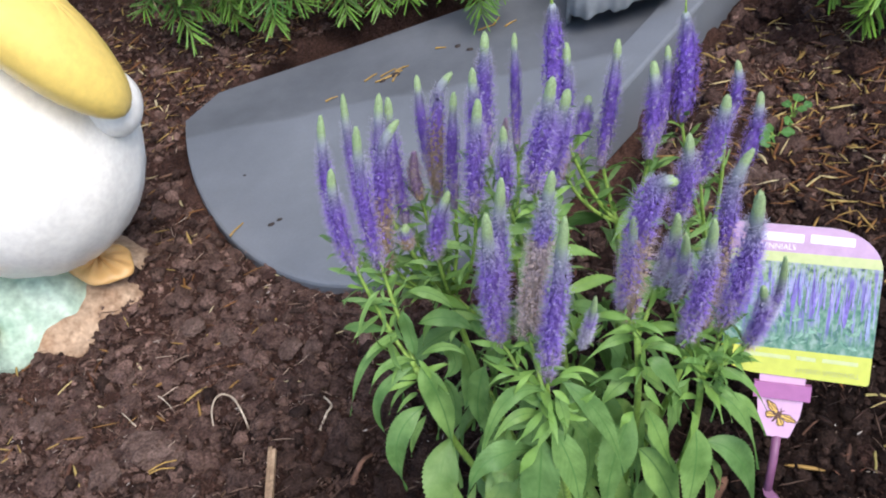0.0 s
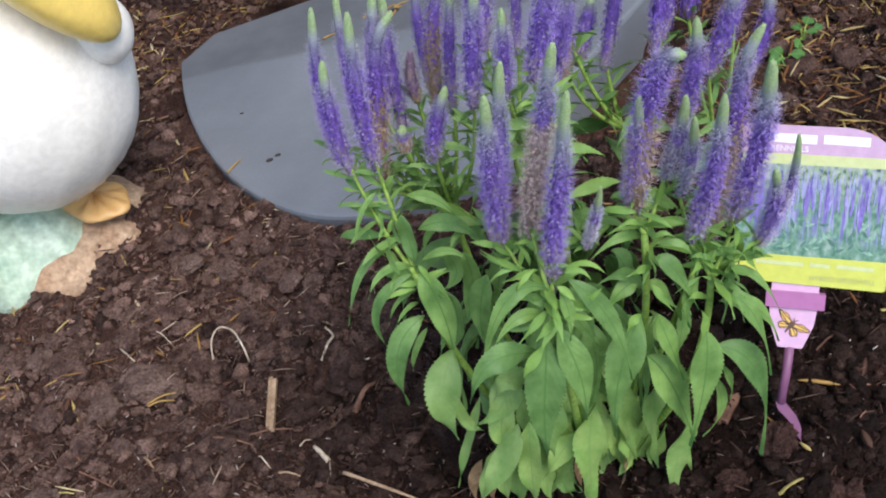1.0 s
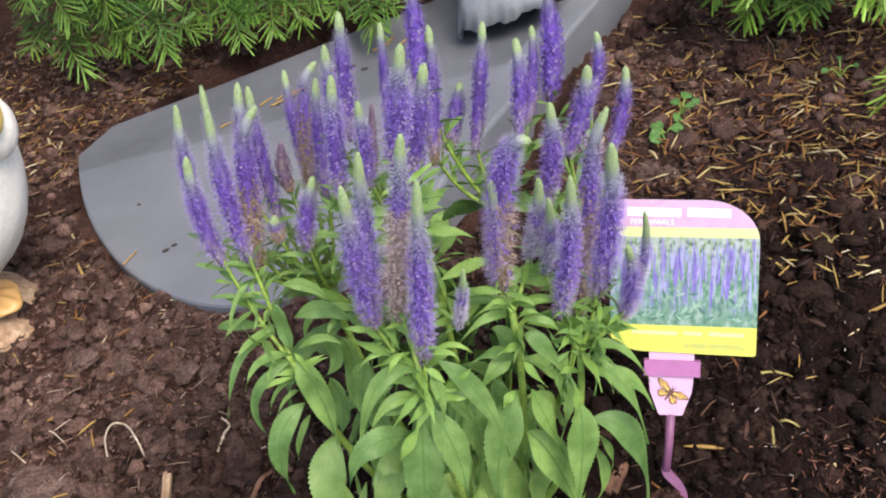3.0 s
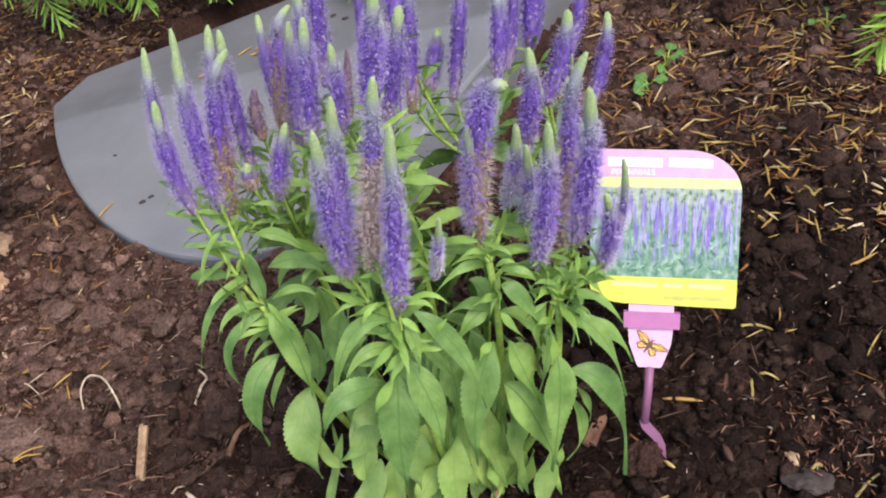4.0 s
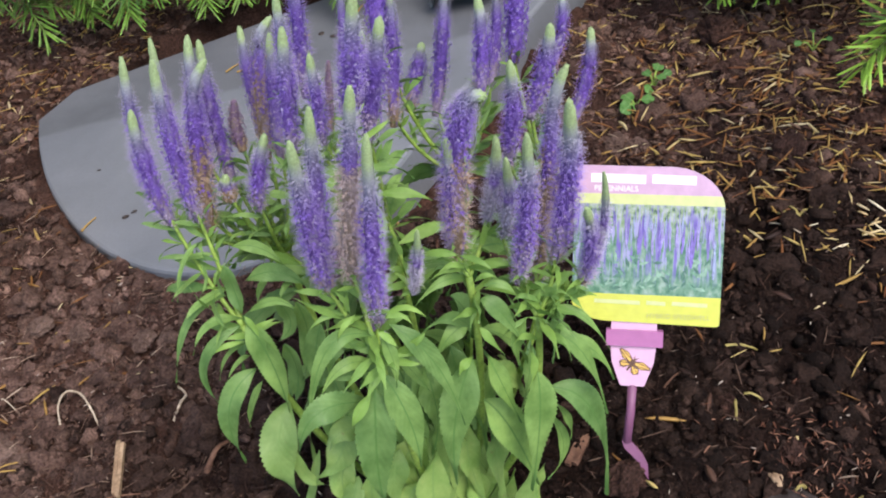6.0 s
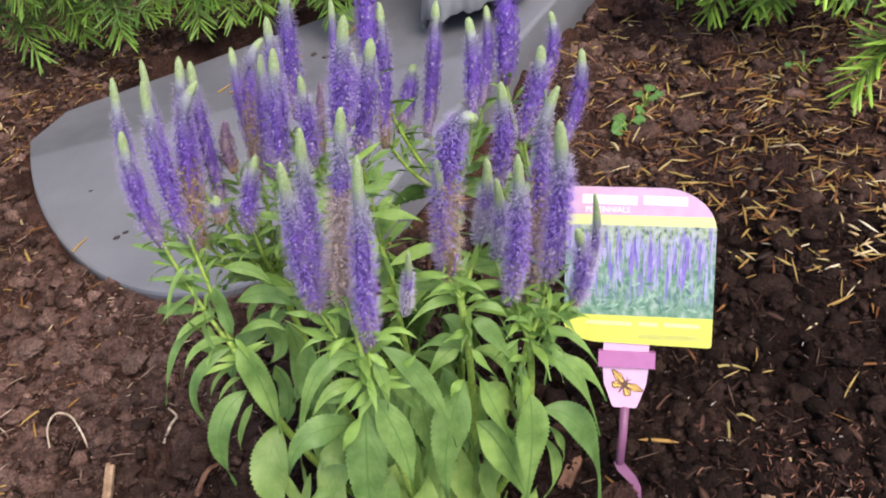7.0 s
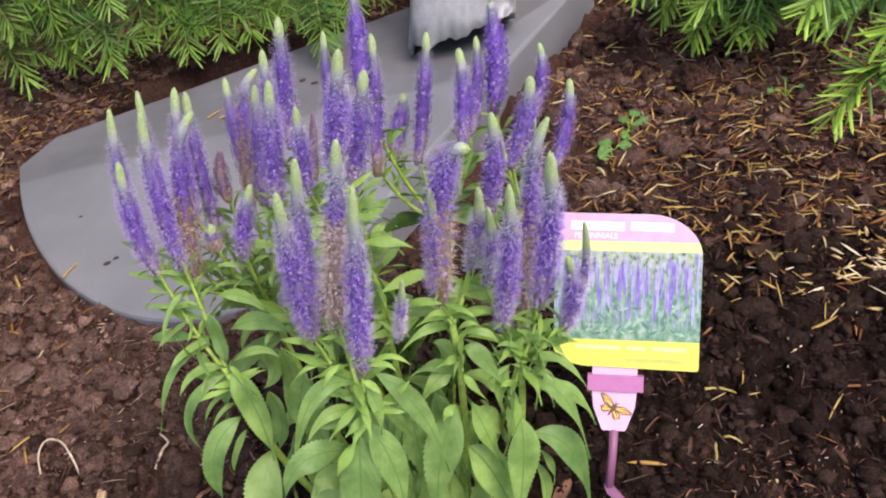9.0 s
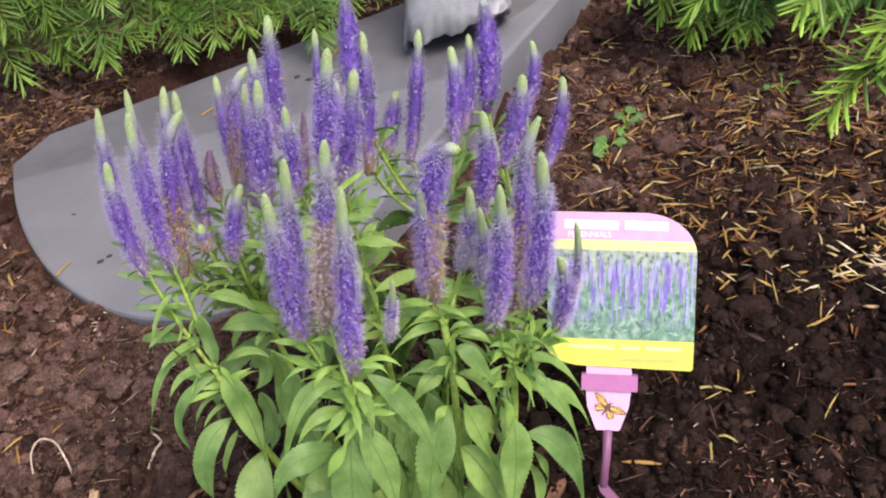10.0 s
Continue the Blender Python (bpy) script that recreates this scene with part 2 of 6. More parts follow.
def photo_material():
    """The printed picture: blurred green border plants below, soft violet spikes above, bright gaps at the top."""
    m, n, l, p = material("card_photo", 0.22, 0.0, 0.6)
    c0 = n.new("ShaderNodeTexCoord")

    def streaks(scale, shift, detail):
        mp = n.new("ShaderNodeMapping")
        mp.inputs["Scale"].default_value = scale
        mp.inputs["Location"].default_value = shift
        t = n.new("ShaderNodeTexNoise")
        t.inputs["Scale"].default_value = 1.0
        t.inputs["Detail"].default_value = detail
        l.new(c0.outputs["Object"], mp.inputs[0])
        l.new(mp.outputs[0], t.inputs["Vector"])
        return t.outputs[0]

    sep = n.new("ShaderNodeSeparateXYZ")
    l.new(c0.outputs["Object"], sep.inputs[0])
    grass = ramp(n, l, streaks((230, 170, 1), (0, 0, 0), 5), ((0.34, (0.06, 0.16, 0.10)), (0.5, (0.13, 0.26, 0.17)), (0.68, (0.27, 0.38, 0.31))))
    top = ramp(n, l, streaks((300, 240, 1), (3, 1, 0), 5), ((0.36, (0.06, 0.11, 0.07)), (0.45, (0.22, 0.33, 0.15)), (0.64, (0.38, 0.43, 0.40))))
    rise = ramp(n, l, sep.outputs[1], ((0.052, (0, 0, 0)), (0.070, (1, 1, 1))))
    c = mix(n, l, grass.outputs[0], top.outputs[0], rise.outputs[0])
    band = ramp(n, l, sep.outputs[1], ((0.024, (0, 0, 0)), (0.045, (1, 1, 1)), (0.066, (1, 1, 1)), (0.078, (0.3, 0.3, 0.3))))
    for scale, shift, lo, col in (((620, 55, 1), (0, 0, 0), 0.52, (0.34, 0.32, 0.60)), ((380, 42, 1), (7, 2, 0), 0.55, (0.20, 0.15, 0.46)), ((250, 34, 1), (2, 9, 0), 0.58, (0.15, 0.10, 0.42))):
        f = ramp(n, l, streaks(scale, shift, 2), ((lo, (0, 0, 0)), (lo + 0.07, (0.85, 0.85, 0.85))))
        f = mix(n, l, f.outputs[0], band.outputs[0], 1.0, "MULTIPLY")
        c = mix(n, l, c, col, f)
    l.new(c, p.inputs["Base Color"])
    return m


PHOTO = photo_material()
PHOTO_VIOLET = [two_scale("photo_" + tone, tuple(v * 0.80 for v in c), tuple(min(1.0, v * 1.30) for v in c), 260, 1400, 0.22, 0.0, 0.0001, 0.6, grain=0.7)
                for tone, c in (("violet", (0.20, 0.15, 0.46)), ("lilac", (0.30, 0.27, 0.54)), ("blue", (0.27, 0.32, 0.50)))]
PHOTO_GREEN = [two_scale("photo_" + tone, tuple(v * 0.75 for v in c), tuple(v * 1.25 for v in c), 300, 1600, 0.22, 0.0, 0.0001, 0.6, grain=0.6)
               for tone, c in (("foliage", (0.16, 0.33, 0.22)), ("pale_foliage", (0.26, 0.43, 0.32)), ("dark_foliage", (0.085, 0.19, 0.14)))]


# ---- building helpers ----
def mesh_of(name, verts, faces, mats, smooth=True, slots=None):
    me = bpy.data.meshes.new(name)
    me.from_pydata([tuple(v) for v in verts], [], faces)
    for m in mats:
        me.materials.append(m)
    if slots is not None:
        me.polygons.foreach_set("material_index", slots)
    me.polygons.foreach_set("use_smooth", [smooth] * len(me.polygons))
    me.update()
    return me


def put(name, verts, faces, mats, parent=None, label="", smooth=True, slots=None):
    ob = new(name, mesh_of(name, verts, faces, mats, smooth, slots))
    ob.parent = parent
    return tagged(ob, label)


def part(name, bm, mat, parent, label="", smooth=False):
    me = bpy.data.meshes.new(name)
    bm.to_mesh(me)
    bm.free()
    me.materials.append(mat)
    me.polygons.foreach_set("use_smooth", [smooth] * len(me.polygons))
    ob = new(name, me)
    ob.parent = parent
    return tagged(ob, label)


def empty(name, place, label, category, group="", kind=""):
    ob = new(name)
    ob.location = place
    ob.empty_display_size = 0.02
    return tagged(ob, label, category, group, kind)


def vec(a):
    return np.array(a, float)


def unit(a):
    return a / max(1e-9, np.linalg.norm(a))


class Lattice:
    """Smooth value noise on a plane, for whole arrays at once."""

    def __init__(self, seed):
        self.v = np.random.RandomState(seed).rand(128, 128)

    def __call__(self, x, y):
        i, j = np.floor(x).astype(int), np.floor(y).astype(int)
        u, v = x - i, y - j
        u, v = u * u * (3 - 2 * u), v * v * (3 - 2 * v)
        g = lambda a, b: self.v[a % 128, b % 128]
        return (g(i, j) * (1 - u) + g(i + 1, j) * u) * (1 - v) + (g(i, j + 1) * (1 - u) + g(i + 1, j + 1) * u) * v


L1, L2, L3, L4 = Lattice(1), Lattice(2), Lattice(3), Lattice(4)


def height(x, y):
    """The ground: soft swells, lumps and crumbs, flat far away."""
    x, y = np.asarray(x, float), np.asarray(y, float)
    near = np.clip(2.6 - np.hypot(x - 0.1, y - 0.8), 0, 1)
    wx, wy = x + 0.012 * L4(x * 40, y * 40 + 5), y + 0.012 * L3(x * 40 + 7, y * 40)
    lump = np.maximum(0, L2(wx * 26 + 3, wy * 26) - 0.45) * 0.022 + np.maximum(0, L3(wx * 55, wy * 55 + 9) - 0.4) * 0.013
    fine = -np.abs(L4(wx * 70, wy * 70) - 0.5) * 0.016 - np.abs(L1(wx * 160 + 4, wy * 160) - 0.5) * 0.010 - np.abs(L2(wx * 330, wy * 330 + 2) - 0.5) * 0.0045
    z = (L1(x * 6, y * 6) - 0.5) * 0.018 + lump + fine + 0.001
    mound = 0.010 * np.exp(-((x - 0.22) ** 2 + (y - 0.40) ** 2) / 0.006) + 0.012 * np.exp(-((x - 0.232) ** 2 + (y - 0.362) ** 2) / 0.0009)
    bank = 0.019 * np.exp(-((np.hypot(x - 0.03, y - 0.99) - 0.322) ** 2) / 0.0012) * (y < 0.95)
    under = -0.025 * np.clip((0.27 - np.hypot(x - 0.03, y - 0.98)) / 0.04, 0, 1)
    dip = -0.016 * np.exp(-((y - x - 0.635) / 0.035) ** 2) * np.clip((x - 0.12) / 0.1, 0, 1) * np.clip((0.62 - x) / 0.1, 0, 1)
    return (z + mound + bank + under + dip) * near


def tube(points, radii, sides=8, cap=True):
    """Vertices and faces of a round tube along points."""
    pts = [vec(p) for p in points]
    verts, faces = [], []
    up = vec((0.3, 0.2, 1.0))
    for k, p in enumerate(pts):
        t = unit(pts[min(k + 1, len(pts) - 1)] - pts[max(k - 1, 0)])
        a = np.cross(t, up)
        a = unit(a) if np.linalg.norm(a) > 0.05 else unit(np.cross(t, vec((1, 0, 0))))
        b = np.cross(t, a)
        for s in range(sides):
            w = 2 * math.pi * s / sides
            verts.append(p + radii[k] * (math.cos(w) * a + math.sin(w) * b))
    for k in range(len(pts) - 1):
        for s in range(sides):
            faces.append((k * sides + s, k * sides + (s + 1) % sides, (k + 1) * sides + (s + 1) % sides, (k + 1) * sides + s))
    if cap:
        faces.append(tuple(range(sides))[::-1])
        faces.append(tuple((len(pts) - 1) * sides + s for s in range(sides)))
    return verts, faces


def bezier(a, b, c, n):
    a, b, c = vec(a), vec(b), vec(c)
    return [(1 - t) ** 2 * a + 2 * t * (1 - t) * b + t * t * c for t in np.linspace(0, 1, n)]


def cubic(a, b, c, d, n):
    a, b, c, d = vec(a), vec(b), vec(c), vec(d)
    return [(1 - t) ** 3 * a + 3 * t * (1 - t) ** 2 * b + 3 * t * t * (1 - t) * c + t ** 3 * d for t in np.linspace(0, 1, n)]


def on_ground(x, y, lift=0.0):
    return (x, y, float(height(x, y)) + lift)


# ---- ground ----
def axis_steps(inner):
    lo, hi = inner[0], inner[-1]
    outer = np.array([0.05, 0.12, 0.25, 0.5, 1, 2, 5, 12, 30, 80, 200, 500, 1500.0])
    return np.concatenate([lo - outer[::-1], inner, hi + outer])


def graded(lo, a, b, hi):
    return np.concatenate([np.arange(lo, a, 0.008), np.arange(a, b, 0.0025), np.arange(b, hi, 0.008)])


gx, gy = axis_steps(graded(-0.75, -0.42, 0.62, 1.0)), axis_steps(graded(0.1, 0.24, 0.92, 1.75))
GX, GY = np.meshgrid(gx, gy)
GZ = height(GX, GY)
nx, ny = len(gx), len(gy)
idx = np.arange(nx * ny).reshape(ny, nx)
quads = np.stack([idx[:-1, :-1], idx[:-1, 1:], idx[1:, 1:], idx[1:, :-1]], -1).reshape(-1, 4)
ground = put("ground", np.stack([GX, GY, GZ], -1).reshape(-1, 3), quads.tolist(), [SOIL])
tagged(ground, "dark brown loose garden soil and bark mulch", "ground", kind="structure")


def rough_lumps(sub, kinds, seed):
    """A few rough lump shapes of unit size, to be strewn turned and stretched."""
    bm = bmesh.new()
    bmesh.ops.create_icosphere(bm, subdivisions=sub, radius=1.0)
    base = np.array([v.co[:] for v in bm.verts])
    tri = np.array([[v.index for v in f.verts] for f in bm.faces])
    bm.free()
    out = []
    for k in range(kinds):
        off = Vector((seed * 3.1 + k * 7.7, k * 3.3, 1.7 * k))
        rough = [1 + 0.55 * noise.noise(Vector(p) * 1.3 + off) + 0.45 * noise.noise(Vector(p) * 2.9 + off) + 0.25 * noise.noise(Vector(p) * 6.5 + off) for p in base]
        out.append(base * np.array(rough)[:, None])
    return out, tri


def lumps(name, count, mat, area, size, seed, label, category, density=None, sub=1, skew=2.2, flat=0.8):
    """Many rough crumbs lying on the ground, as one sheet of stuff."""
    rs = np.random.RandomState(seed)
    kinds, tri = rough_lumps(sub, 14, seed)
    verts, faces, k = [], [], 0
    while k < count:
        x, y = rs.uniform(area[0], area[1]), rs.uniform(area[2], area[3])
        if density is not None and rs.rand() > density(x, y):
            continue
        r = size[0] * (size[1] / size[0]) ** (rs.rand() ** skew)
        q = Euler(rs.uniform(0, 6.28, 3)).to_matrix()
        b = kinds[rs.randint(14)] * (r * rs.uniform(0.6, 1.3, 3))
        b = b @ np.array(q).T
        b[:, 2] *= flat
        z = float(height(x, y))
        verts.append(b + (x, y, z + r * rs.uniform(-0.3, 0.4)))
        faces.append(tri + k * len(kinds[0]))
        k += 1
    ob = put(name, np.concatenate(verts), np.concatenate(faces).tolist(), [mat], smooth=sub > 1 and flat > 0.7)
    return tagged(ob, label, category, kind="stuff")


def off_block(x, y):
    """Whether a place is clear of the splash block."""
    return not (np.hypot(x - 0.03, y - 0.99) < 0.285 or (x < 0 and np.hypot(x + 0.05, y - 1.0) < 0.225) or (0.0 < x < 0.45 and y > x + 0.645 and y < 1.16 + 0.15 * x))


def slivers(name, count, mat, area, length, width, seed, label, category, density):
    """Thin flat bits (needles, fibres) strewn over the ground, as one sheet of stuff."""
    rs = np.random.RandomState(seed)
    verts, faces, k = [], [], 0
    while k < count:
        x, y = rs.uniform(area[0], area[1]), rs.uniform(area[2], area[3])
        if rs.rand() > density(x, y):
            continue
        ln, w, a = rs.uniform(*length), rs.uniform(*width), rs.uniform(0, 6.28)
        d, s = vec((math.cos(a), math.sin(a), rs.uniform(-0.25, 0.25))), vec((-math.sin(a), math.cos(a), rs.uniform(-0.5, 0.5)))
        bend = vec((0, 0, 1)) * rs.uniform(-0.1, 0.22) * ln + s * rs.uniform(-0.15, 0.15) * ln
        c = vec((x, y, float(height(x, y)) + 0.002 + rs.rand() * 0.006))
        o = len(verts)
        for t, ww in ((-0.5, 0.15), (-0.25, 0.9), (0.0, 1.0), (0.28, 0.8), (0.5, 0.1)):
            m = c + d * ln * t + bend * (0.25 - t * t)
            up = vec((0, 0, 1)) * w * 0.22 * ww
            verts += [m - s * w * ww * 0.5, m + up, m + s * w * ww * 0.5, m - up]
        for r in range(4):
            for q in range(4):
                faces.append((o + 4 * r + q, o + 4 * r + (q + 1) % 4, o + 4 * r + 4 + (q + 1) % 4, o + 4 * r + 4 + q))
        k += 1
    ob = put(name, verts, faces, [mat])
    return tagged(ob, label, category, kind="stuff")


near_density = lambda x, y: off_block(x, y) * (1.0 if 0.25 < y < 1.0 else 0.4)
lumps("soil_crumbs", 35000, CRUMB, (-0.5, 0.75, 0.24, 1.15), (0.0010, 0.0034), 5, "fine dark brown crumbs of soil and bark mulch", "soil", near_density, skew=1.3)
lumps("soil_lumps", 6000, CRUMB, (-0.55, 0.8, 0.22, 1.3), (0.003, 0.0085), 9, "small dark brown lumps of soil and bark mulch", "soil", near_density, sub=2, skew=1.8)
lumps("soil_clods", 520, CLOD, (-0.6, 0.85, 0.22, 1.4), (0.006, 0.015), 6, "rough brown clods of dry soil", "soil", near_density, sub=3)
lumps("mulch_chunks", 1500, CLOD, (-0.52, 0.10, 0.26, 0.98), (0.0045, 0.0125), 16, "angular flat chunks of weathered brown bark mulch", "mulch", lambda x, y: off_block(x, y) * (1.0 if x < 0.0 else 0.35), sub=2, skew=1.4, flat=0.5)
fibre_density = lambda x, y: near_density(x, y) * (0.22 if y < 0.58 and x > 0.02 else 0.7 if y < 0.7 else 1.0)
slivers("bark_fibres", 5200, FIBRE, (-0.6, 0.9, 0.2, 1.6), (0.005, 0.022), (0.0005, 0.0016), 7, "thin brown shreds of bark mulch", "mulch", fibre_density)
chip_density = lambda x, y: off_block(x, y) * (0.04 + math.exp(-((x - 0.50) ** 2 + (y - 0.80) ** 2) / 0.05) + 0.6 * (y > 1.1))
slivers("bark_chips", 2600, CHIP, (-0.6, 0.95, 0.25, 1.6), (0.006, 0.020), (0.0022, 0.0062), 12, "small reddish brown chips of shredded bark", "mulch", chip_density)
hair_density = lambda x, y: off_block(x, y) * (1.0 if y < 0.7 else 0.4)
slivers("root_hairs", 3200, HAIR, (-0.45, 0.7, 0.24, 0.95), (0.004, 0.014), (0.0003, 0.0008), 15, "fine reddish brown root hairs in the soil", "soil", hair_density)
# Pale fibres and grit; part of them paint small bright glints on the soil.
speck_density = lambda x, y: off_block(x, y) * (1.0 if y < 0.62 else 0.3) * (1.0 if x < 0.05 else 0.35)
slivers("pale_specks", 1500, SPECK, (-0.5, 0.7, 0.22, 0.95), (0.0012, 0.0060), (0.0005, 0.0013), 14, "tiny pale root and grit specks in the soil, some painted glints", "soil", speck_density)


lumps("back_crumbs", 7000, CRUMB, (-0.5, 0.45, 1.05, 1.50), (0.0018, 0.0060), 25, "dark crumbs of soil and mulch under the shrub", "soil", off_block, skew=1.5)
# Brighter reddish shreds: a sun fleck on the soil, put into bark colour.
SUNLIT_BARK = litter("sunlit_bark", ((0.0, (0.06, 0.020, 0.012)), (0.6, (0.16, 0.062, 0.034)), (1.0, (0.36, 0.19, 0.12))))
# Very pale straw tones paint the sunlit spot at the mulch's right edge.
SUNLIT_STRAW = litter("sunlit_straw", ((0.0, (0.40, 0.26, 0.10)), (0.5, (0.66, 0.52, 0.28)), (1.0, (0.86, 0.78, 0.58))))
slivers("fresh_bark_shreds", 240, SUNLIT_BARK, (0.24, 0.40, 0.27, 0.43), (0.002, 0.008), (0.0005, 0.0013), 31, "fine reddish bark shreds coloured bright for a sunlit patch", "mulch", lambda x, y: math.exp(-((x - 0.316) ** 2 + (y - 0.347) ** 2) / 0.0016))
slivers("bleached_straws", 36, SUNLIT_STRAW, (0.40, 0.56, 0.46, 0.62), (0.008, 0.024), (0.0012, 0.0040), 32, "straws coloured pale for a sunlit spot on the mulch", "straw", lambda x, y: math.exp(-((x - 0.490) ** 2 + (y - 0.540) ** 2) / 0.0009))


def straw_density(x, y):
    right = math.exp(-((x - 0.52) ** 2 + (y - 0.74) ** 2) / 0.035)
    back = 0.35 * math.exp(-((x + 0.1) ** 2) / 0.2 - (y - 1.2) ** 2 / 0.02)
    left = 0.07 if x < -0.12 and y > 0.6 else 0.0
    return off_block(x, y) * (0.008 + right + back + left)


slivers("dry_needles", 2500, STRAW, (-0.55, 0.95, 0.3, 1.5), (0.008, 0.030), (0.0010, 0.0031), 8, "fallen yellow and tan yew needles", "needles", straw_density)


# ---- splash block ----
def splash_block():
    """Fan-shaped concrete splash block: round low end, rim growing along both sides towards the spout."""
    spout_end = [vec((0.300, 1.205)), vec((0.464, 1.123))]
    side = [vec((0.135, 0.795))]
    front = cubic((0.135, 0.795), (0.09, 0.735), (0.035, 0.695), (-0.045, 0.697), 14)[1:] + cubic((-0.045, 0.697), (-0.165, 0.705), (-0.258, 0.890), (-0.264, 1.075), 26)[1:]
    back = [vec((-0.224, 1.122))]
    line = spout_end + side + front + back
    outline = []
    for k in range(len(line)):
        p, q = line[k], line[(k + 1) % len(line)]
        cuts = max(1, int(np.linalg.norm(q - p) / 0.02))
        outline += [p + (q - p) * s / cuts for s in range(cuts)]
    outline = outline[::-1]
    n = len(outline)
    mid = vec((0.05, 0.99))
    axis = unit(vec((0.80, 0.60)))
    floor = lambda p: 0.019 + 0.026 * (p[0] + 0.2)
    front_side = lambda p: min(1.0, max(0.0, 1 - (p[1] - p[0] - 0.668) / 0.05))
    rise = lambda p: 0.009 * min(1.0, max(0.0, ((p - vec((-0.12, 0.95))) @ axis) / 0.40)) * front_side(p)
    inward = []
    for k in range(n):
        d = unit(outline[(k + 1) % n] - outline[k - 1])
        inward.append(vec((d[1], -d[0])))
    if (mid - outline[0]) @ inward[0] < 0:
        inward = [-w for w in inward]
    corners = [vec((0.300, 1.205)), vec((0.464, 1.123)), vec((-0.264, 1.075)), vec((-0.224, 1.122))]
    room = [min([1.0] + [max(0.06, np.linalg.norm(p - c) / 0.16) for c in corners]) * (0.08 if p[1] - p[0] > 0.675 and p[0] > 0.301 else 1.0) for p in outline]
    rows_z = [(0.0, -0.03, 0), (0.0, -0.004, 1), (0.0012, -0.0012, 1), (0.004, 0.0, 1), (0.042, 0.0, 1), (0.047, 0.0, 0)]
    verts, faces = [], []
    for d, dz, rim in rows_z:
        for p, w, free in zip(outline, inward, room):
            q = p + w * d * free
            verts.append((q[0], q[1], -0.03 if dz == -0.03 else floor(q) + (rise(p) + dz if rim else 0.0)))
    inner = [p + w * 0.047 * free for p, w, free in zip(outline, inward, room)]
    for u in (0.8, 0.6, 0.4, 0.2):
        for p in inner:
            q = mid + (p - mid) * u
            verts.append((q[0], q[1], floor(q)))
    verts.append((mid[0], mid[1], floor(mid)))
    rows = len(rows_z) + 4
    for r in range(rows - 1):
        for k in range(n):
            faces.append((r * n + k, r * n + (k + 1) % n, (r + 1) * n + (k + 1) % n, (r + 1) * n + k))
    for k in range(n):
        faces.append(((rows - 1) * n + k, (rows - 1) * n + (k + 1) % n, rows * n))
    ob = put("splash_block", verts, faces, [CONCRETE], smooth=False)
    return tagged(ob, "smooth grey concrete splash block with a rounded end lying in soil", "splash block")


splash_block()


def unseen_wall():
    """Plain lapped wall behind the shrubs, out of view; added to block sky light."""
    verts, faces = [], []
    prof = [(2.15, -0.3), (1.95, -0.3), (1.95, 0.25)]
    for k in range(22):
        z = 0.25 + k * 0.12
        prof += [(1.920, z), (1.934, z + 0.12)]
    prof += [(1.95, 2.9), (2.15, 2.9)]
    for x in (-3.5, 4.0):
        verts += [(x, y, z) for y, z in prof]
    n = len(prof)
    faces = [(k, (k + 1) % n, n + (k + 1) % n, n + k) for k in range(n)] + [tuple(range(n)), tuple(range(2 * n - 1, n - 1, -1))]
    ob = put("wall_north", verts, faces, [two_scale("wall_paint", (0.42, 0.40, 0.36), (0.50, 0.48, 0.43), 3, 60, 0.7, 0.1, 0.001)], smooth=False)
    return tagged(ob, "unseen pale grey lapped house wall behind shrubs, blocks sky light", "wall", kind="structure")


unseen_wall()


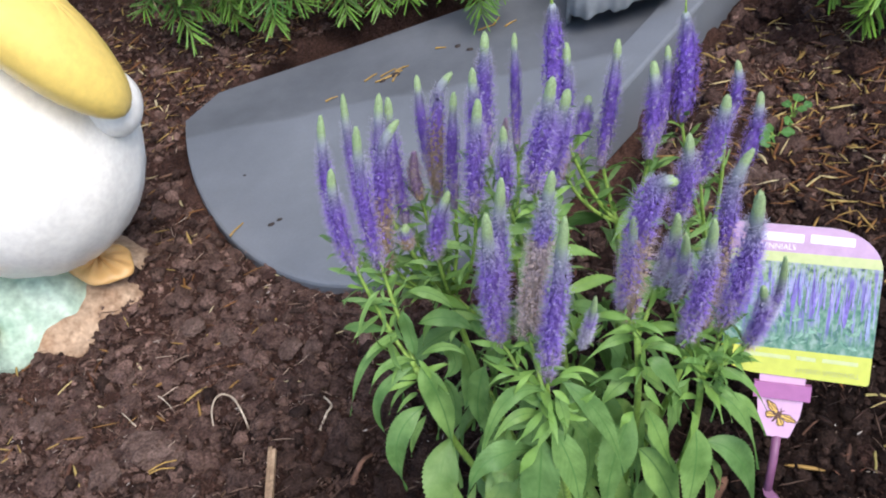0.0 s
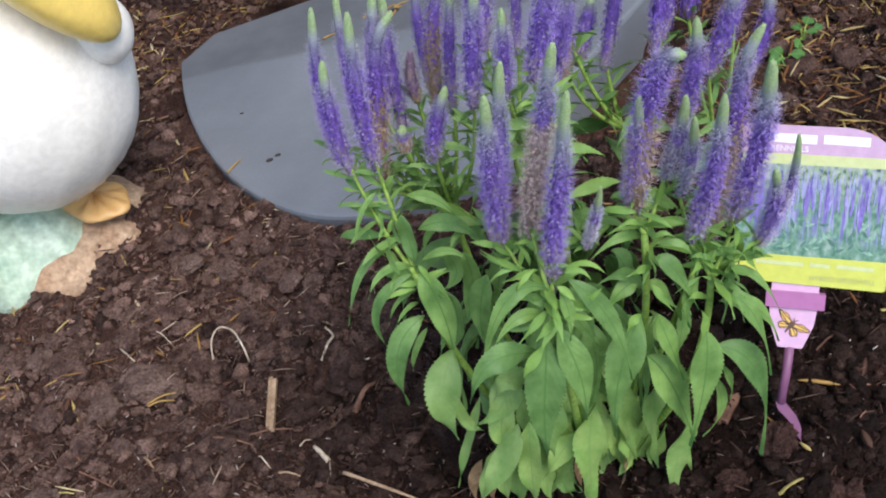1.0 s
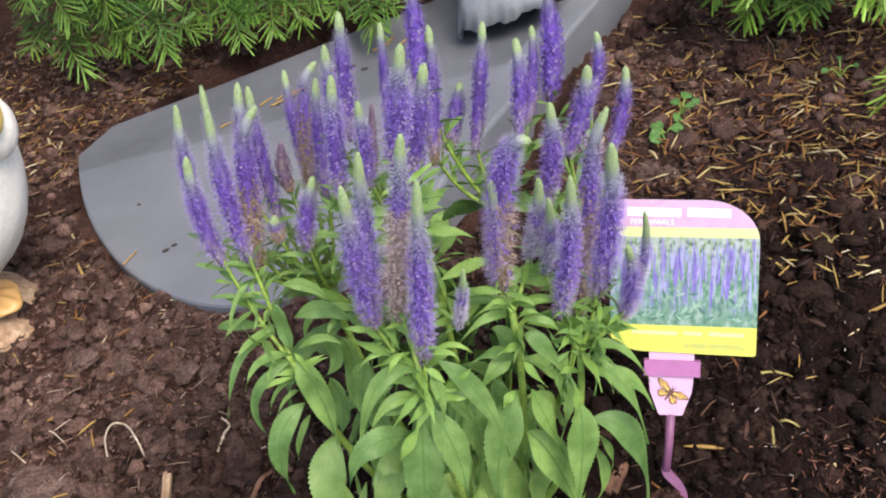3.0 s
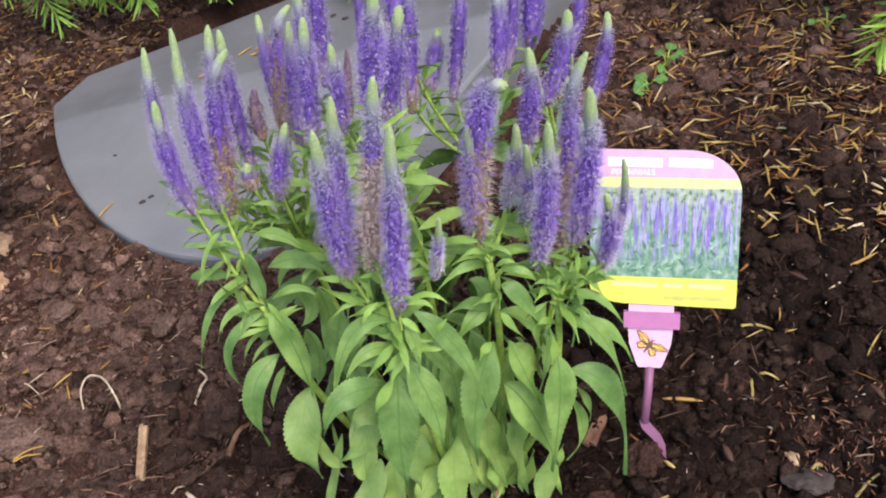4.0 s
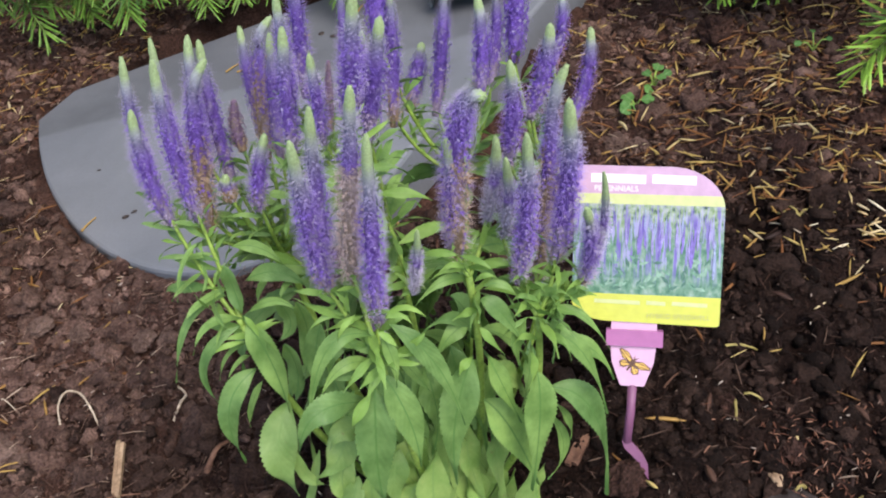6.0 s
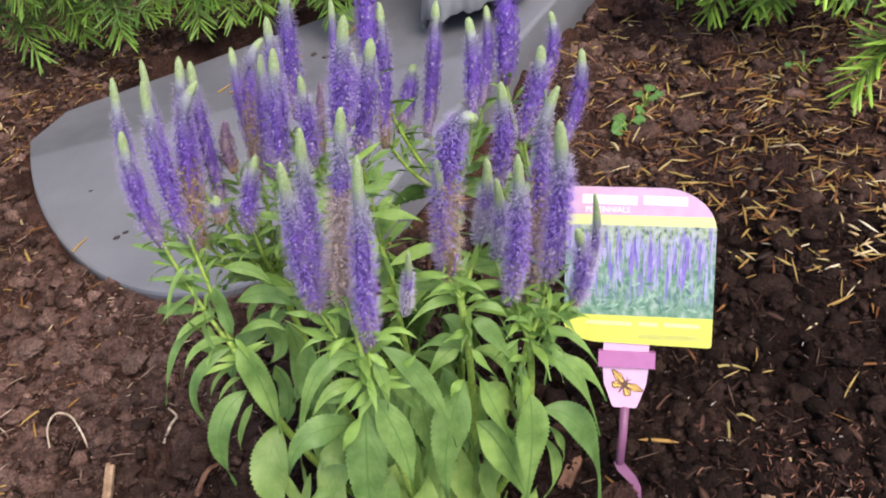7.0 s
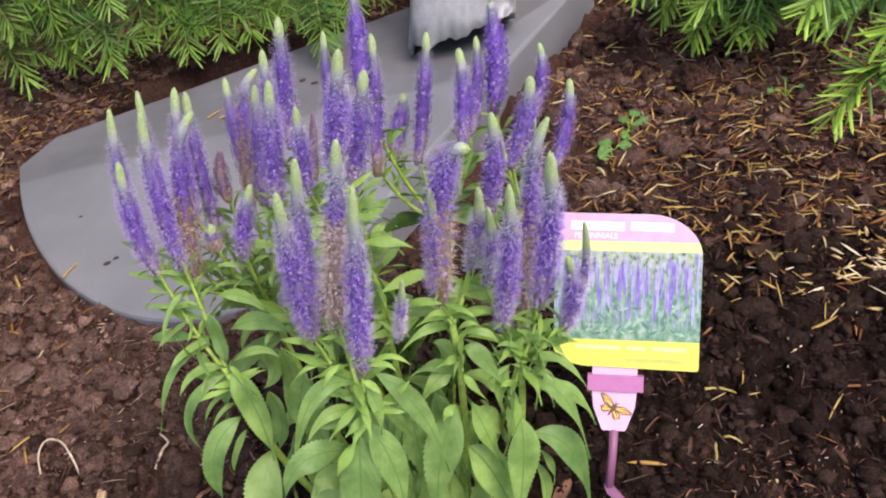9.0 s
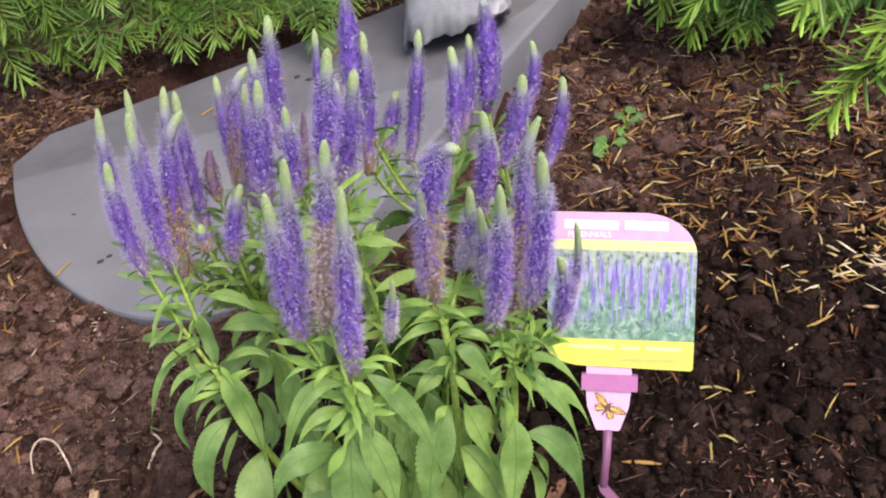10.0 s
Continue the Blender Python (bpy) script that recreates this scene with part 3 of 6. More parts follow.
def downspout():
    """A ribbed metal downspout: down the wall, slanting out, its torn end resting over the block."""
    foot, knee, bend, eave = vec((0.276, 1.056, 0.043)), vec((0.385, 1.220, 0.400)), vec((0.60, 1.84, 0.95)), vec((0.60, 1.86, 2.7))
    run = [foot + (knee - foot) * t for t in np.linspace(0, 0.9, 20)] + bezier(knee * 0.9 + foot * 0.1, knee * 1.05 - foot * 0.05, knee * 0.85 + bend * 0.15, 6)[1:] + [knee * (1 - t) + bend * t for t in (0.5, 0.9)] + [bend + (eave - bend) * t for t in (0.06, 0.5, 1.0)]
    verts, faces = [], []
    n, m = 192, len(run)
    side = unit(vec((0.97, -0.20, 0.0)))
    for shell in (1.0, 0.93):
        for k in range(m):
            t = k / 19
            ax = unit(run[min(k + 1, m - 1)] - run[max(k - 1, 0)])
            sd = unit(side - ax * (side @ ax))
            face = np.cross(sd, ax)
            for s in range(n):
                a = 2 * math.pi * s / n
                u, v = math.cos(a), math.sin(a)
                e = (abs(u) ** 5 + abs(v) ** 5) ** -0.2
                rib = 1 + 0.0025 * math.sin(34 * a + 9 * min(t, 1)) + 0.012 * math.sin(3 * a + 5 * min(t, 1)) * math.exp(-3 * t)
                jag = 0.034 * max(u, -0.55) + 0.005 * math.sin(3 * a + 1) + 0.0025 * math.sin(11 * a) + 0.0012 * math.sin(29 * a) if k == 0 else 0
                flare = 1 + 0.03 * math.exp(-t * 14)
                verts.append(run[k] + ax * jag + (sd * u * 0.060 + face * v * 0.040) * e * rib * shell * flare)
    for k in range(m - 1):
        for s in range(n):
            a, b, c, d = k * n + s, k * n + (s + 1) % n, (k + 1) * n + (s + 1) % n, (k + 1) * n + s
            o = m * n
            faces += [(a, b, c, d), (d + o, c + o, b + o, a + o)]
    for s in range(n):
        faces.append((s, s + m * n, (s + 1) % n + m * n, (s + 1) % n))
        t = (m - 1) * n
        faces.append((t + s, t + (s + 1) % n, t + (s + 1) % n + m * n, t + s + m * n))
    ob = put("downspout", verts, faces, [ZINC])
    return tagged(ob, "weathered grey ribbed metal downspout end over the splash block", "downspout")


downspout()


# ---- goose ornament, one plain glazed mesh ----
def ornament():
    white, orange, green, tan = (plain("glaze_white", (0.95, 0.91, 0.83), 0.3, 0.5), plain("glaze_orange", (0.72, 0.42, 0.15), 0.4, 0.5),
                                 two_scale("glaze_green", (0.30, 0.45, 0.32), (0.62, 0.74, 0.58), 30, 120, 0.4, 0.3, 0.002, 0.4, grain=0.5),
                                 two_scale("bare_clay", (0.36, 0.22, 0.13), (0.55, 0.40, 0.27), 40, 160, 0.8, 0.5, 0.001, 0.2))
    verts, faces, slots = [], [], []

    yellow = plain("glaze_yellow", (0.86, 0.62, 0.16), 0.35, 0.5)

    def ball(centre, radii, tilt, slot, nu=48, nv=32, shape=None):
        o = len(verts)
        rot = np.array(Euler([radians(a) for a in tilt]).to_matrix())
        for j in range(nv + 1):
            th = math.pi * j / nv
            for i in range(nu):
                ph = 2 * math.pi * i / nu
                p = vec((math.sin(th) * math.cos(ph), math.sin(th) * math.sin(ph), math.cos(th)))
                if shape:
                    p = shape(p, ph, th)
                verts.append(vec(centre) + rot @ (p * vec(radii)))
        for j in range(nv):
            for i in range(nu):
                faces.append((o + j * nu + i, o + (j + 1) * nu + i, o + (j + 1) * nu + (i + 1) % nu, o + j * nu + (i + 1) % nu))
                slots.append(slot(j / nv, i / nu) if callable(slot) else slot)

    pitted = lambda p, ph, th: p * (1 + 0.006 * math.sin(9 * ph + 5 * th) * math.sin(7 * th) + 0.004 * math.sin(23 * ph) * math.sin(17 * th))
    ball((-0.338, 0.789, 0.200), (0.113, 0.108, 0.128), (0, -6, 0), 0, nu=96, nv=64, shape=pitted)
    # shoulder, orange bill resting on the breast, head above
    ball((-0.226, 0.762, 0.232), (0.024, 0.028, 0.030), (0, 0, 0), 0, shape=pitted)
    ball((-0.256, 0.737, 0.332), (0.108, 0.048, 0.033), (0, 64, 0), 4, nu=96, shape=pitted)
    ball((-0.372, 0.755, 0.390), (0.088, 0.088, 0.105), (0, 0, 0), 0)
    # feet
    for x, y, r in ((-0.320, 0.792, -30), (-0.44, 0.73, -80)):
        ball((x, y, 0.048), (0.036, 0.027, 0.009), (0, 10, r), 1, nu=96, shape=lambda p, ph, th: p * (1 + 0.05 * math.cos(5 * ph)) * vec((1, 1, 1 + 0.22 * math.cos(9 * ph))))
    # grassy base with an uneven rim
    wavy = lambda p, ph, th: p * (1 + 0.03 * math.sin(3 * ph + 1) + 0.025 * math.sin(7 * ph) + 0.006 * math.sin(23 * ph) * math.sin(th))
    ball((-0.410, 0.806, 0.0), (0.086, 0.084, 0.078), (0, 0, 0), 2, nu=160, shape=wavy)
    ball((-0.374, 0.812, -0.004), (0.094, 0.091, 0.044), (0, 0, 0), 3, nu=160, shape=wavy)
    ob = put("goose_ornament", verts, faces, [white, orange, green, tan, yellow], slots=slots)
    return tagged(ob, "glazed white goose garden ornament, orange feet on a green base", "garden ornament")


ornament()


# ---- plant tag ----
def plant_tag():
    tag = empty("plant_tag", (0.2717, 0.4021, 0.0990), "pink plastic plant tag with a printed picture card on a stake", "plant tag")
    ex, ey, ez = Vector((0.9273, -0.3614, -0.0976)), Vector((0.2737, 0.4767, 0.8354)), Vector((-0.2554, -0.8014, 0.5409))
    tag.matrix_world = Matrix((( ex.x, ey.x, ez.x, 0.2717), (ex.y, ey.y, ez.y, 0.4021), (ex.z, ey.z, ez.z, 0.0990), (0, 0, 0, 1)))
    W, H = 0.0935, 0.1012

    def slab(name, pts, z0, z1, mat, parent, label=""):
        n = len(pts)
        verts = [(x, y, z0) for x, y in pts] + [(x, y, z1) for x, y in pts]
        faces = [tuple(range(n))[::-1], tuple(range(n, 2 * n))] + [(k, (k + 1) % n, n + (k + 1) % n, n + k) for k in range(n)]
        return put(name, verts, faces, [mat], parent, label, smooth=False)

    def corner(cx, cy, rx, ry, a0, a1, n=10):
        return [(cx + rx * math.cos(radians(a0 + (a1 - a0) * k / n)), cy + ry * math.sin(radians(a0 + (a1 - a0) * k / n))) for k in range(n + 1)]

    shape = corner(-W + 0.024, 0.014, 0.024, 0.013, 180, 270) + corner(-0.002, 0.002, 0.002, 0.002, 270, 360, 4) + corner(-0.034, H - 0.027, 0.034, 0.027, 0, 90, 16) + corner(-W + 0.002, H - 0.002, 0.002, 0.002, 90, 180, 4)
    card = slab("card", shape, -0.0006, 0.0, CARD_EDGE, tag, "glossy printed picture card with rounded corners")

    def clip(lo, hi):
        """The part of the card's outline between two heights."""
        out = []
        for k in range(len(shape)):
            (x0, y0), (x1, y1) = shape[k], shape[(k + 1) % len(shape)]
            if lo <= y0 <= hi:
                out.append((x0, y0))
            for edge in sorted((lo, hi), reverse=y1 < y0):
                if (y0 - edge) * (y1 - edge) < 0:
                    out.append((x0 + (x1 - x0) * (edge - y0) / (y1 - y0), edge))
        return out

    slab("footer_panel", clip(-1, 0.0190), 0.0001, 0.0004, CARD_LIME, card, "lime yellow printed band")
    slab("photo_panel", clip(0.0190, 0.0770), 0.0001, 0.0004, PHOTO, card, "printed photo of violet flower spikes")
    slab("stripe", clip(0.0770, 0.0835), 0.0001, 0.0004, CARD_PALE, card, "pale lime printed stripe")
    slab("header_panel", clip(0.0835, 1), 0.0001, 0.0004, CARD_PINK, card, "pink printed band")
    rs = random.Random(4)

    def printed_spike(x, y, w, h, mat, z):
        """A printed flower spike: ragged sides, widest low down, fine tip."""
        lean = rs.uniform(-0.08, 0.08) * h
        levels = [k / 11 for k in range(12)]
        girth = [w / 2 * (0.35 + 2.2 * u if u < 0.25 else 0.9 - 0.80 * ((u - 0.25) / 0.75) ** 1.4) for u in levels]
        right = [(x + lean * u + g * rs.uniform(0.70, 1.25), y + h * u) for u, g in zip(levels, girth)]
        left = [(x + lean * u - g * rs.uniform(0.70, 1.25), y + h * u) for u, g in zip(levels, girth)]
        slab("photo_flower", right + left[::-1], z - 0.0002, z, mat, card)

    def printed_leaf(x, y, ln, a, mat, z):
        d, n = (math.cos(a) * ln, math.sin(a) * ln), (-math.sin(a) * ln * 0.16, math.cos(a) * ln * 0.16)
        pts = [(x, y), (x + d[0] * 0.35 - n[0], y + d[1] * 0.35 - n[1]), (x + d[0] * 0.7 - n[0] * 0.7, y + d[1] * 0.7 - n[1] * 0.7), (x + d[0], y + d[1]), (x + d[0] * 0.7 + n[0] * 0.7, y + d[1] * 0.7 + n[1] * 0.7), (x + d[0] * 0.35 + n[0], y + d[1] * 0.35 + n[1])]
        slab("photo_leaf", pts, z - 0.0002, z, mat, card)

    for k in range(64):
        x, y = rs.uniform(-W + 0.007, -0.006), 0.0225 + 0.020 * rs.random() ** 1.4
        ln = rs.uniform(0.003, 0.0075)
        a = rs.uniform(0.1, 3.0)
        printed_leaf(x, y, ln, a, PHOTO_GREEN[k % 3], 0.00062 + 0.000003 * k)
    layers = ((16, 0.0009, 0.0016, 0.010, 0.016, 0.050, 0.062, 2), (14, 0.0013, 0.0021, 0.014, 0.022, 0.040, 0.054, 1), (10, 0.0020, 0.0030, 0.018, 0.026, 0.030, 0.050, 0))
    for depth, (number, w0, w1, h0, h1, y0, y1, shade) in enumerate(layers):
        for k in range(number):
            x, y = rs.uniform(-W + 0.004, -0.003), rs.uniform(y0, y1)
            printed_spike(x, y, rs.uniform(w0, w1), min(rs.uniform(h0, h1), 0.0762 - y), PHOTO_VIOLET[shade if rs.random() < 0.7 else rs.randrange(3)], 0.00085 + 0.00008 * depth + 0.000004 * k)

    # title: white bars; below it small words
    x = -W + 0.010
    for w in (0.034, 0.027):
        slab("title_bar", [(x, 0.0906), (x + w, 0.0901), (x + w, 0.0957), (x, 0.0962)], 0.0005, 0.0007, CARD_WHITE, card, "white title bar")
        x += w + 0.004

    def words(body, size, place, mat, align="LEFT"):
        cu = bpy.data.curves.new("words", "FONT")
        cu.body, cu.size, cu.align_x, cu.extrude = body, size, align, 0.0001
        ob = new("lettering", cu)
        dg = bpy.context.evaluated_depsgraph_get()
        me = bpy.data.meshes.new_from_object(ob.evaluated_get(dg))
        bpy.data.objects.remove(ob)
        me.materials.clear()
        me.materials.append(mat)
        o = new("lettering", me)
        o.parent = card
        o.location = place
        return o

    words("PERENNIALS", 0.0050, (-W + 0.012, 0.0852, 0.0006), CARD_WHITE)
    words("HYBRID SPEEDWELL", 0.0044, (-0.006, 0.0042, 0.0006), CARD_GREY, "RIGHT")
    for x0, x1 in ((-0.079, -0.050), (-0.046, -0.034), (-0.030, -0.008)):
        slab("fine_print_bar", [(x0, 0.0128), (x1, 0.0124), (x1, 0.0150), (x0, 0.0154)], 0.0005, 0.0007, CARD_PALE, card)

    # holder and stake
    holder = slab("holder", [(-0.0675, -0.016), (-0.0665, -0.026), (-0.061, -0.0405), (-0.060, -0.042), (-0.0455, -0.042), (-0.0445, -0.0405), (-0.0395, -0.026), (-0.0385, -0.016), (-0.0385, 0.004), (-0.0675, 0.004)], -0.0030, -0.0009, PINK, tag, "pale pink plastic holder")
    slab("clip_bar", [(-0.0705, -0.0150), (-0.0345, -0.0150), (-0.0345, -0.0045), (-0.0705, -0.0045)], -0.0045, 0.0016, MAUVE, tag, "mauve plastic clip")
    # printed emblem: two pairs of yellow wings edged in brown
    bx, by = -0.0530, -0.0262

    def turned(pts):
        c, q = 1.18 * math.cos(radians(-34)), 1.18 * math.sin(radians(-34))
        return [(bx + (x - bx) * c - (y - by) * q, by + (x - bx) * q + (y - by) * c) for x, y in pts]

    emblem = slab("emblem", turned([(bx - 0.0004, by - 0.0055), (bx + 0.0004, by - 0.0055), (bx + 0.0007, by), (bx + 0.0005, by + 0.0020), (bx + 0.0014, by + 0.0042), (bx, by + 0.0024), (bx - 0.0014, by + 0.0042), (bx - 0.0005, by + 0.0020), (bx - 0.0007, by)]), -0.0008, -0.0001, EMBLEM_DARK, tag, "yellow and brown printed emblem")
    fore = [(0.0004, 0.0012), (0.0048, 0.0036), (0.0098, 0.0032), (0.0103, 0.0019), (0.0062, -0.0008), (0.0006, -0.0010)]
    hind = [(0.0005, -0.0008), (0.0052, -0.0013), (0.0064, -0.0036), (0.0042, -0.0056), (0.0023, -0.0050), (0.0005, -0.0022)]
    for wing, hand in ((fore, 1), (fore, -1), (hind, 1), (hind, -1)):
        wing = [(bx + hand * x, by + y) for x, y in wing][::hand]
        wing = turned(wing)
        cx, cy = sum(p[0] for p in wing) / 6, sum(p[1] for p in wing) / 6
        edge = slab("emblem_wing", wing, -0.0008, -0.0005, EMBLEM_DARK, emblem)
        slab("emblem_wing", [(cx + (x - cx) * 0.78, cy + (y - cy) * 0.78) for x, y in wing], -0.0005, -0.0003, EMBLEM, emblem, "yellow printed patch")
        for q in (0, 5):
            x, y = wing[2 if q == 0 else 3]
            a, b = wing[q], (cx * 0.3 + x * 0.7, cy * 0.3 + y * 0.7)
            dx, dy = b[0] - a[0], b[1] - a[1]
            w = 0.00028 / math.hypot(dx, dy)
            slab("emblem_bar", [(a[0] + dy * w, a[1] - dx * w), (b[0] + dy * w, b[1] - dx * w), (b[0] - dy * w, b[1] + dx * w), (a[0] - dy * w, a[1] + dx * w)], -0.0003, -0.0002, EMBLEM_DARK, emblem)
    verts, faces = tube([(-0.0525, -0.0415, -0.0035), (-0.0530, -0.060, -0.0035), (-0.0545, -0.081, -0.0035)], [0.0031, 0.0030, 0.0030], 10)
    put("stake", verts, faces, [STAKE], tag, "mauve plastic stake")
    slab("stake_foot", [(-0.0578, -0.080), (-0.0520, -0.080), (-0.0440, -0.0885), (-0.0402, -0.0960), (-0.0392, -0.1060), (-0.0425, -0.1010), (-0.0475, -0.0930), (-0.0560, -0.0850)], -0.0050, -0.0020, STAKE, tag, "mauve flattened spike tip pushed into soil")
    return tag


plant_tag()

# ---- speedwell plant ----
plant = empty("speedwell_plant", (0.075, 0.440, 0.0), "leafy green speedwell plant with violet flower spikes planted in soil", "plant")
CROWN = vec((0.075, 0.440, 0.0))
rng = np.random.RandomState(11)


def leaf_mesh(root, tip, half, lift, twist=0.0, fold=0.25, owner=CROWN, round_=1.0, crumple=0.0, n=44, hook=0.0, ctrl=None):
    """A toothed, folded lance-shaped blade along a bent midrib; lift: how far the midrib arches above its chord."""
    root, tip = vec(root), vec(tip)
    ln = np.linalg.norm(tip - root)
    mid = (root + tip) / 2
    out = vec((mid[0] - owner[0], mid[1] - owner[1], 0.0))
    out = unit(out) if np.linalg.norm(out) > 1e-4 else vec((0, -1, 0))
    arch = unit(out * 0.8 + vec((0, 0, 1)))
    rib = bezier(root, root * 0.45 + tip * 0.55 + arch * lift * ln if ctrl is None else ctrl, tip, n + 1)
    curl = np.cross(unit(tip - root), out) * (1.0 if twist > 0 else -1.0) + vec((0, 0, -0.35))
    rib = [p + curl * hook * ln * max(0.0, (k / n - 0.5) / 0.5) ** 2 for k, p in enumerate(rib)]
    verts, faces, uv = [], [], []
    for k, p in enumerate(rib):
        t = k / n
        d = unit(rib[min(k + 1, n)] - rib[max(k - 1, 0)])
        nrm = out * 0.7 + vec((0, 0, 1)) * 0.6 + vec((0.15, -0.35, 0.0))
        s = unit(np.cross(d, nrm))
        nn = np.cross(s, d)
        ca, sa = math.cos(twist * (0.3 + 0.7 * t)), math.sin(twist * (0.3 + 0.7 * t))
        s, nn = s * ca + nn * sa, nn * ca - s * sa
        w = half * max(0.03, (t + 0.01) ** 1.12 * (1 - t) ** 1.8 / 0.142) * round_ + half * (1 - round_) * max(0.05, math.sin(math.pi * min(1, 0.04 + 0.95 * t)) ** 0.6)
        tooth = 1.0 + (0.065 if k % 2 else -0.05)
        fore = d * (ln / n * 0.55 if k % 2 else 0.0)
        wave = (0.16 + crumple) * half * math.sin((10 + 10 * crumple) * t + 90 * half)
        for a in (-1.0, -0.55, 0.0, 0.55, 1.0):
            e = w * a * (tooth if abs(a) == 1 else 1.0)
            verts.append(p + (fore if abs(a) == 1 else 0.0) + s * e + nn * (abs(a) * fold * w * (1 - 0.4 * abs(a)) + wave * a * a * (1 if a > 0 else -0.6)))
            uv.append((a * w / half, t))
    for k in range(n):
        for j in range(4):
            faces.append((k * 5 + j, k * 5 + j + 1, k * 5 + 6 + j, k * 5 + 5 + j))
    return verts, faces, uv


POOL = {"verts": [], "faces": [], "uv": [], "slots": []}
POOL_MATS = [LEAF, YOUNG_LEAF]


def pooled_blade(args, mat, **kw):
    """A small leaf that joins the plant's one mass of small foliage."""
    verts, faces, uv = leaf_mesh(*args, **kw)
    o = len(POOL["verts"])
    POOL["verts"] += [v - vec(plant.location) for v in verts]
    POOL["faces"] += [tuple(i + o for i in f) for f in faces]
    POOL["uv"] += uv
    POOL["slots"] += [POOL_MATS.index(mat)] * len(faces)


def blade(name, args, mat, parent, **kw):
    verts, faces, uv = leaf_mesh(*args, **kw)
    me = mesh_of(name, [v - vec(parent.location) for v in verts], faces, [mat])
    lay = me.uv_layers.new(name="UVMap")
    for lp in me.loops:
        lay.data[lp.index].uv = uv[lp.vertex_index]
    ob = new(name, me)
    ob.parent = parent
    return ob


def leaf(root, mid, tip, half, age=""):
    """One leaf bent through three places of its midrib."""
    root, mid, tip = vec(root), vec(mid), vec(tip)
    root = root - (mid - root) * 0.06
    if tip[2] < 0.006:
        tip[2] = 0.006
    ob = blade("leaf", (root, tip, half * 0.86, 0.0, rng.uniform(-0.7, 0.7) if age == "old" else rng.uniform(-0.22, 0.22)), {"old": PALE_LEAF, "young": YOUNG_LEAF}.get(age, LEAF), plant, ctrl=2 * mid - (root + tip) / 2,
               crumple=rng.uniform(0.10, 0.26) if age == "old" else rng.uniform(0.0, 0.10), fold=rng.uniform(0.12, 0.42), n=24 if age == "young" else 56, hook=rng.uniform(0.0, 0.05))
    if age == "old":
        tagged(ob, "pale yellowish lower leaf")


GREEN_TIP, VIOLET, DEEP, LILAC, BROWN, DULL = vec((0.41, 0.55, 0.28)), vec((0.270, 0.155, 0.60)), vec((0.190, 0.115, 0.46)), vec((0.40, 0.35, 0.64)), vec((0.39, 0.29, 0.19)), vec((0.53, 0.43, 0.40))


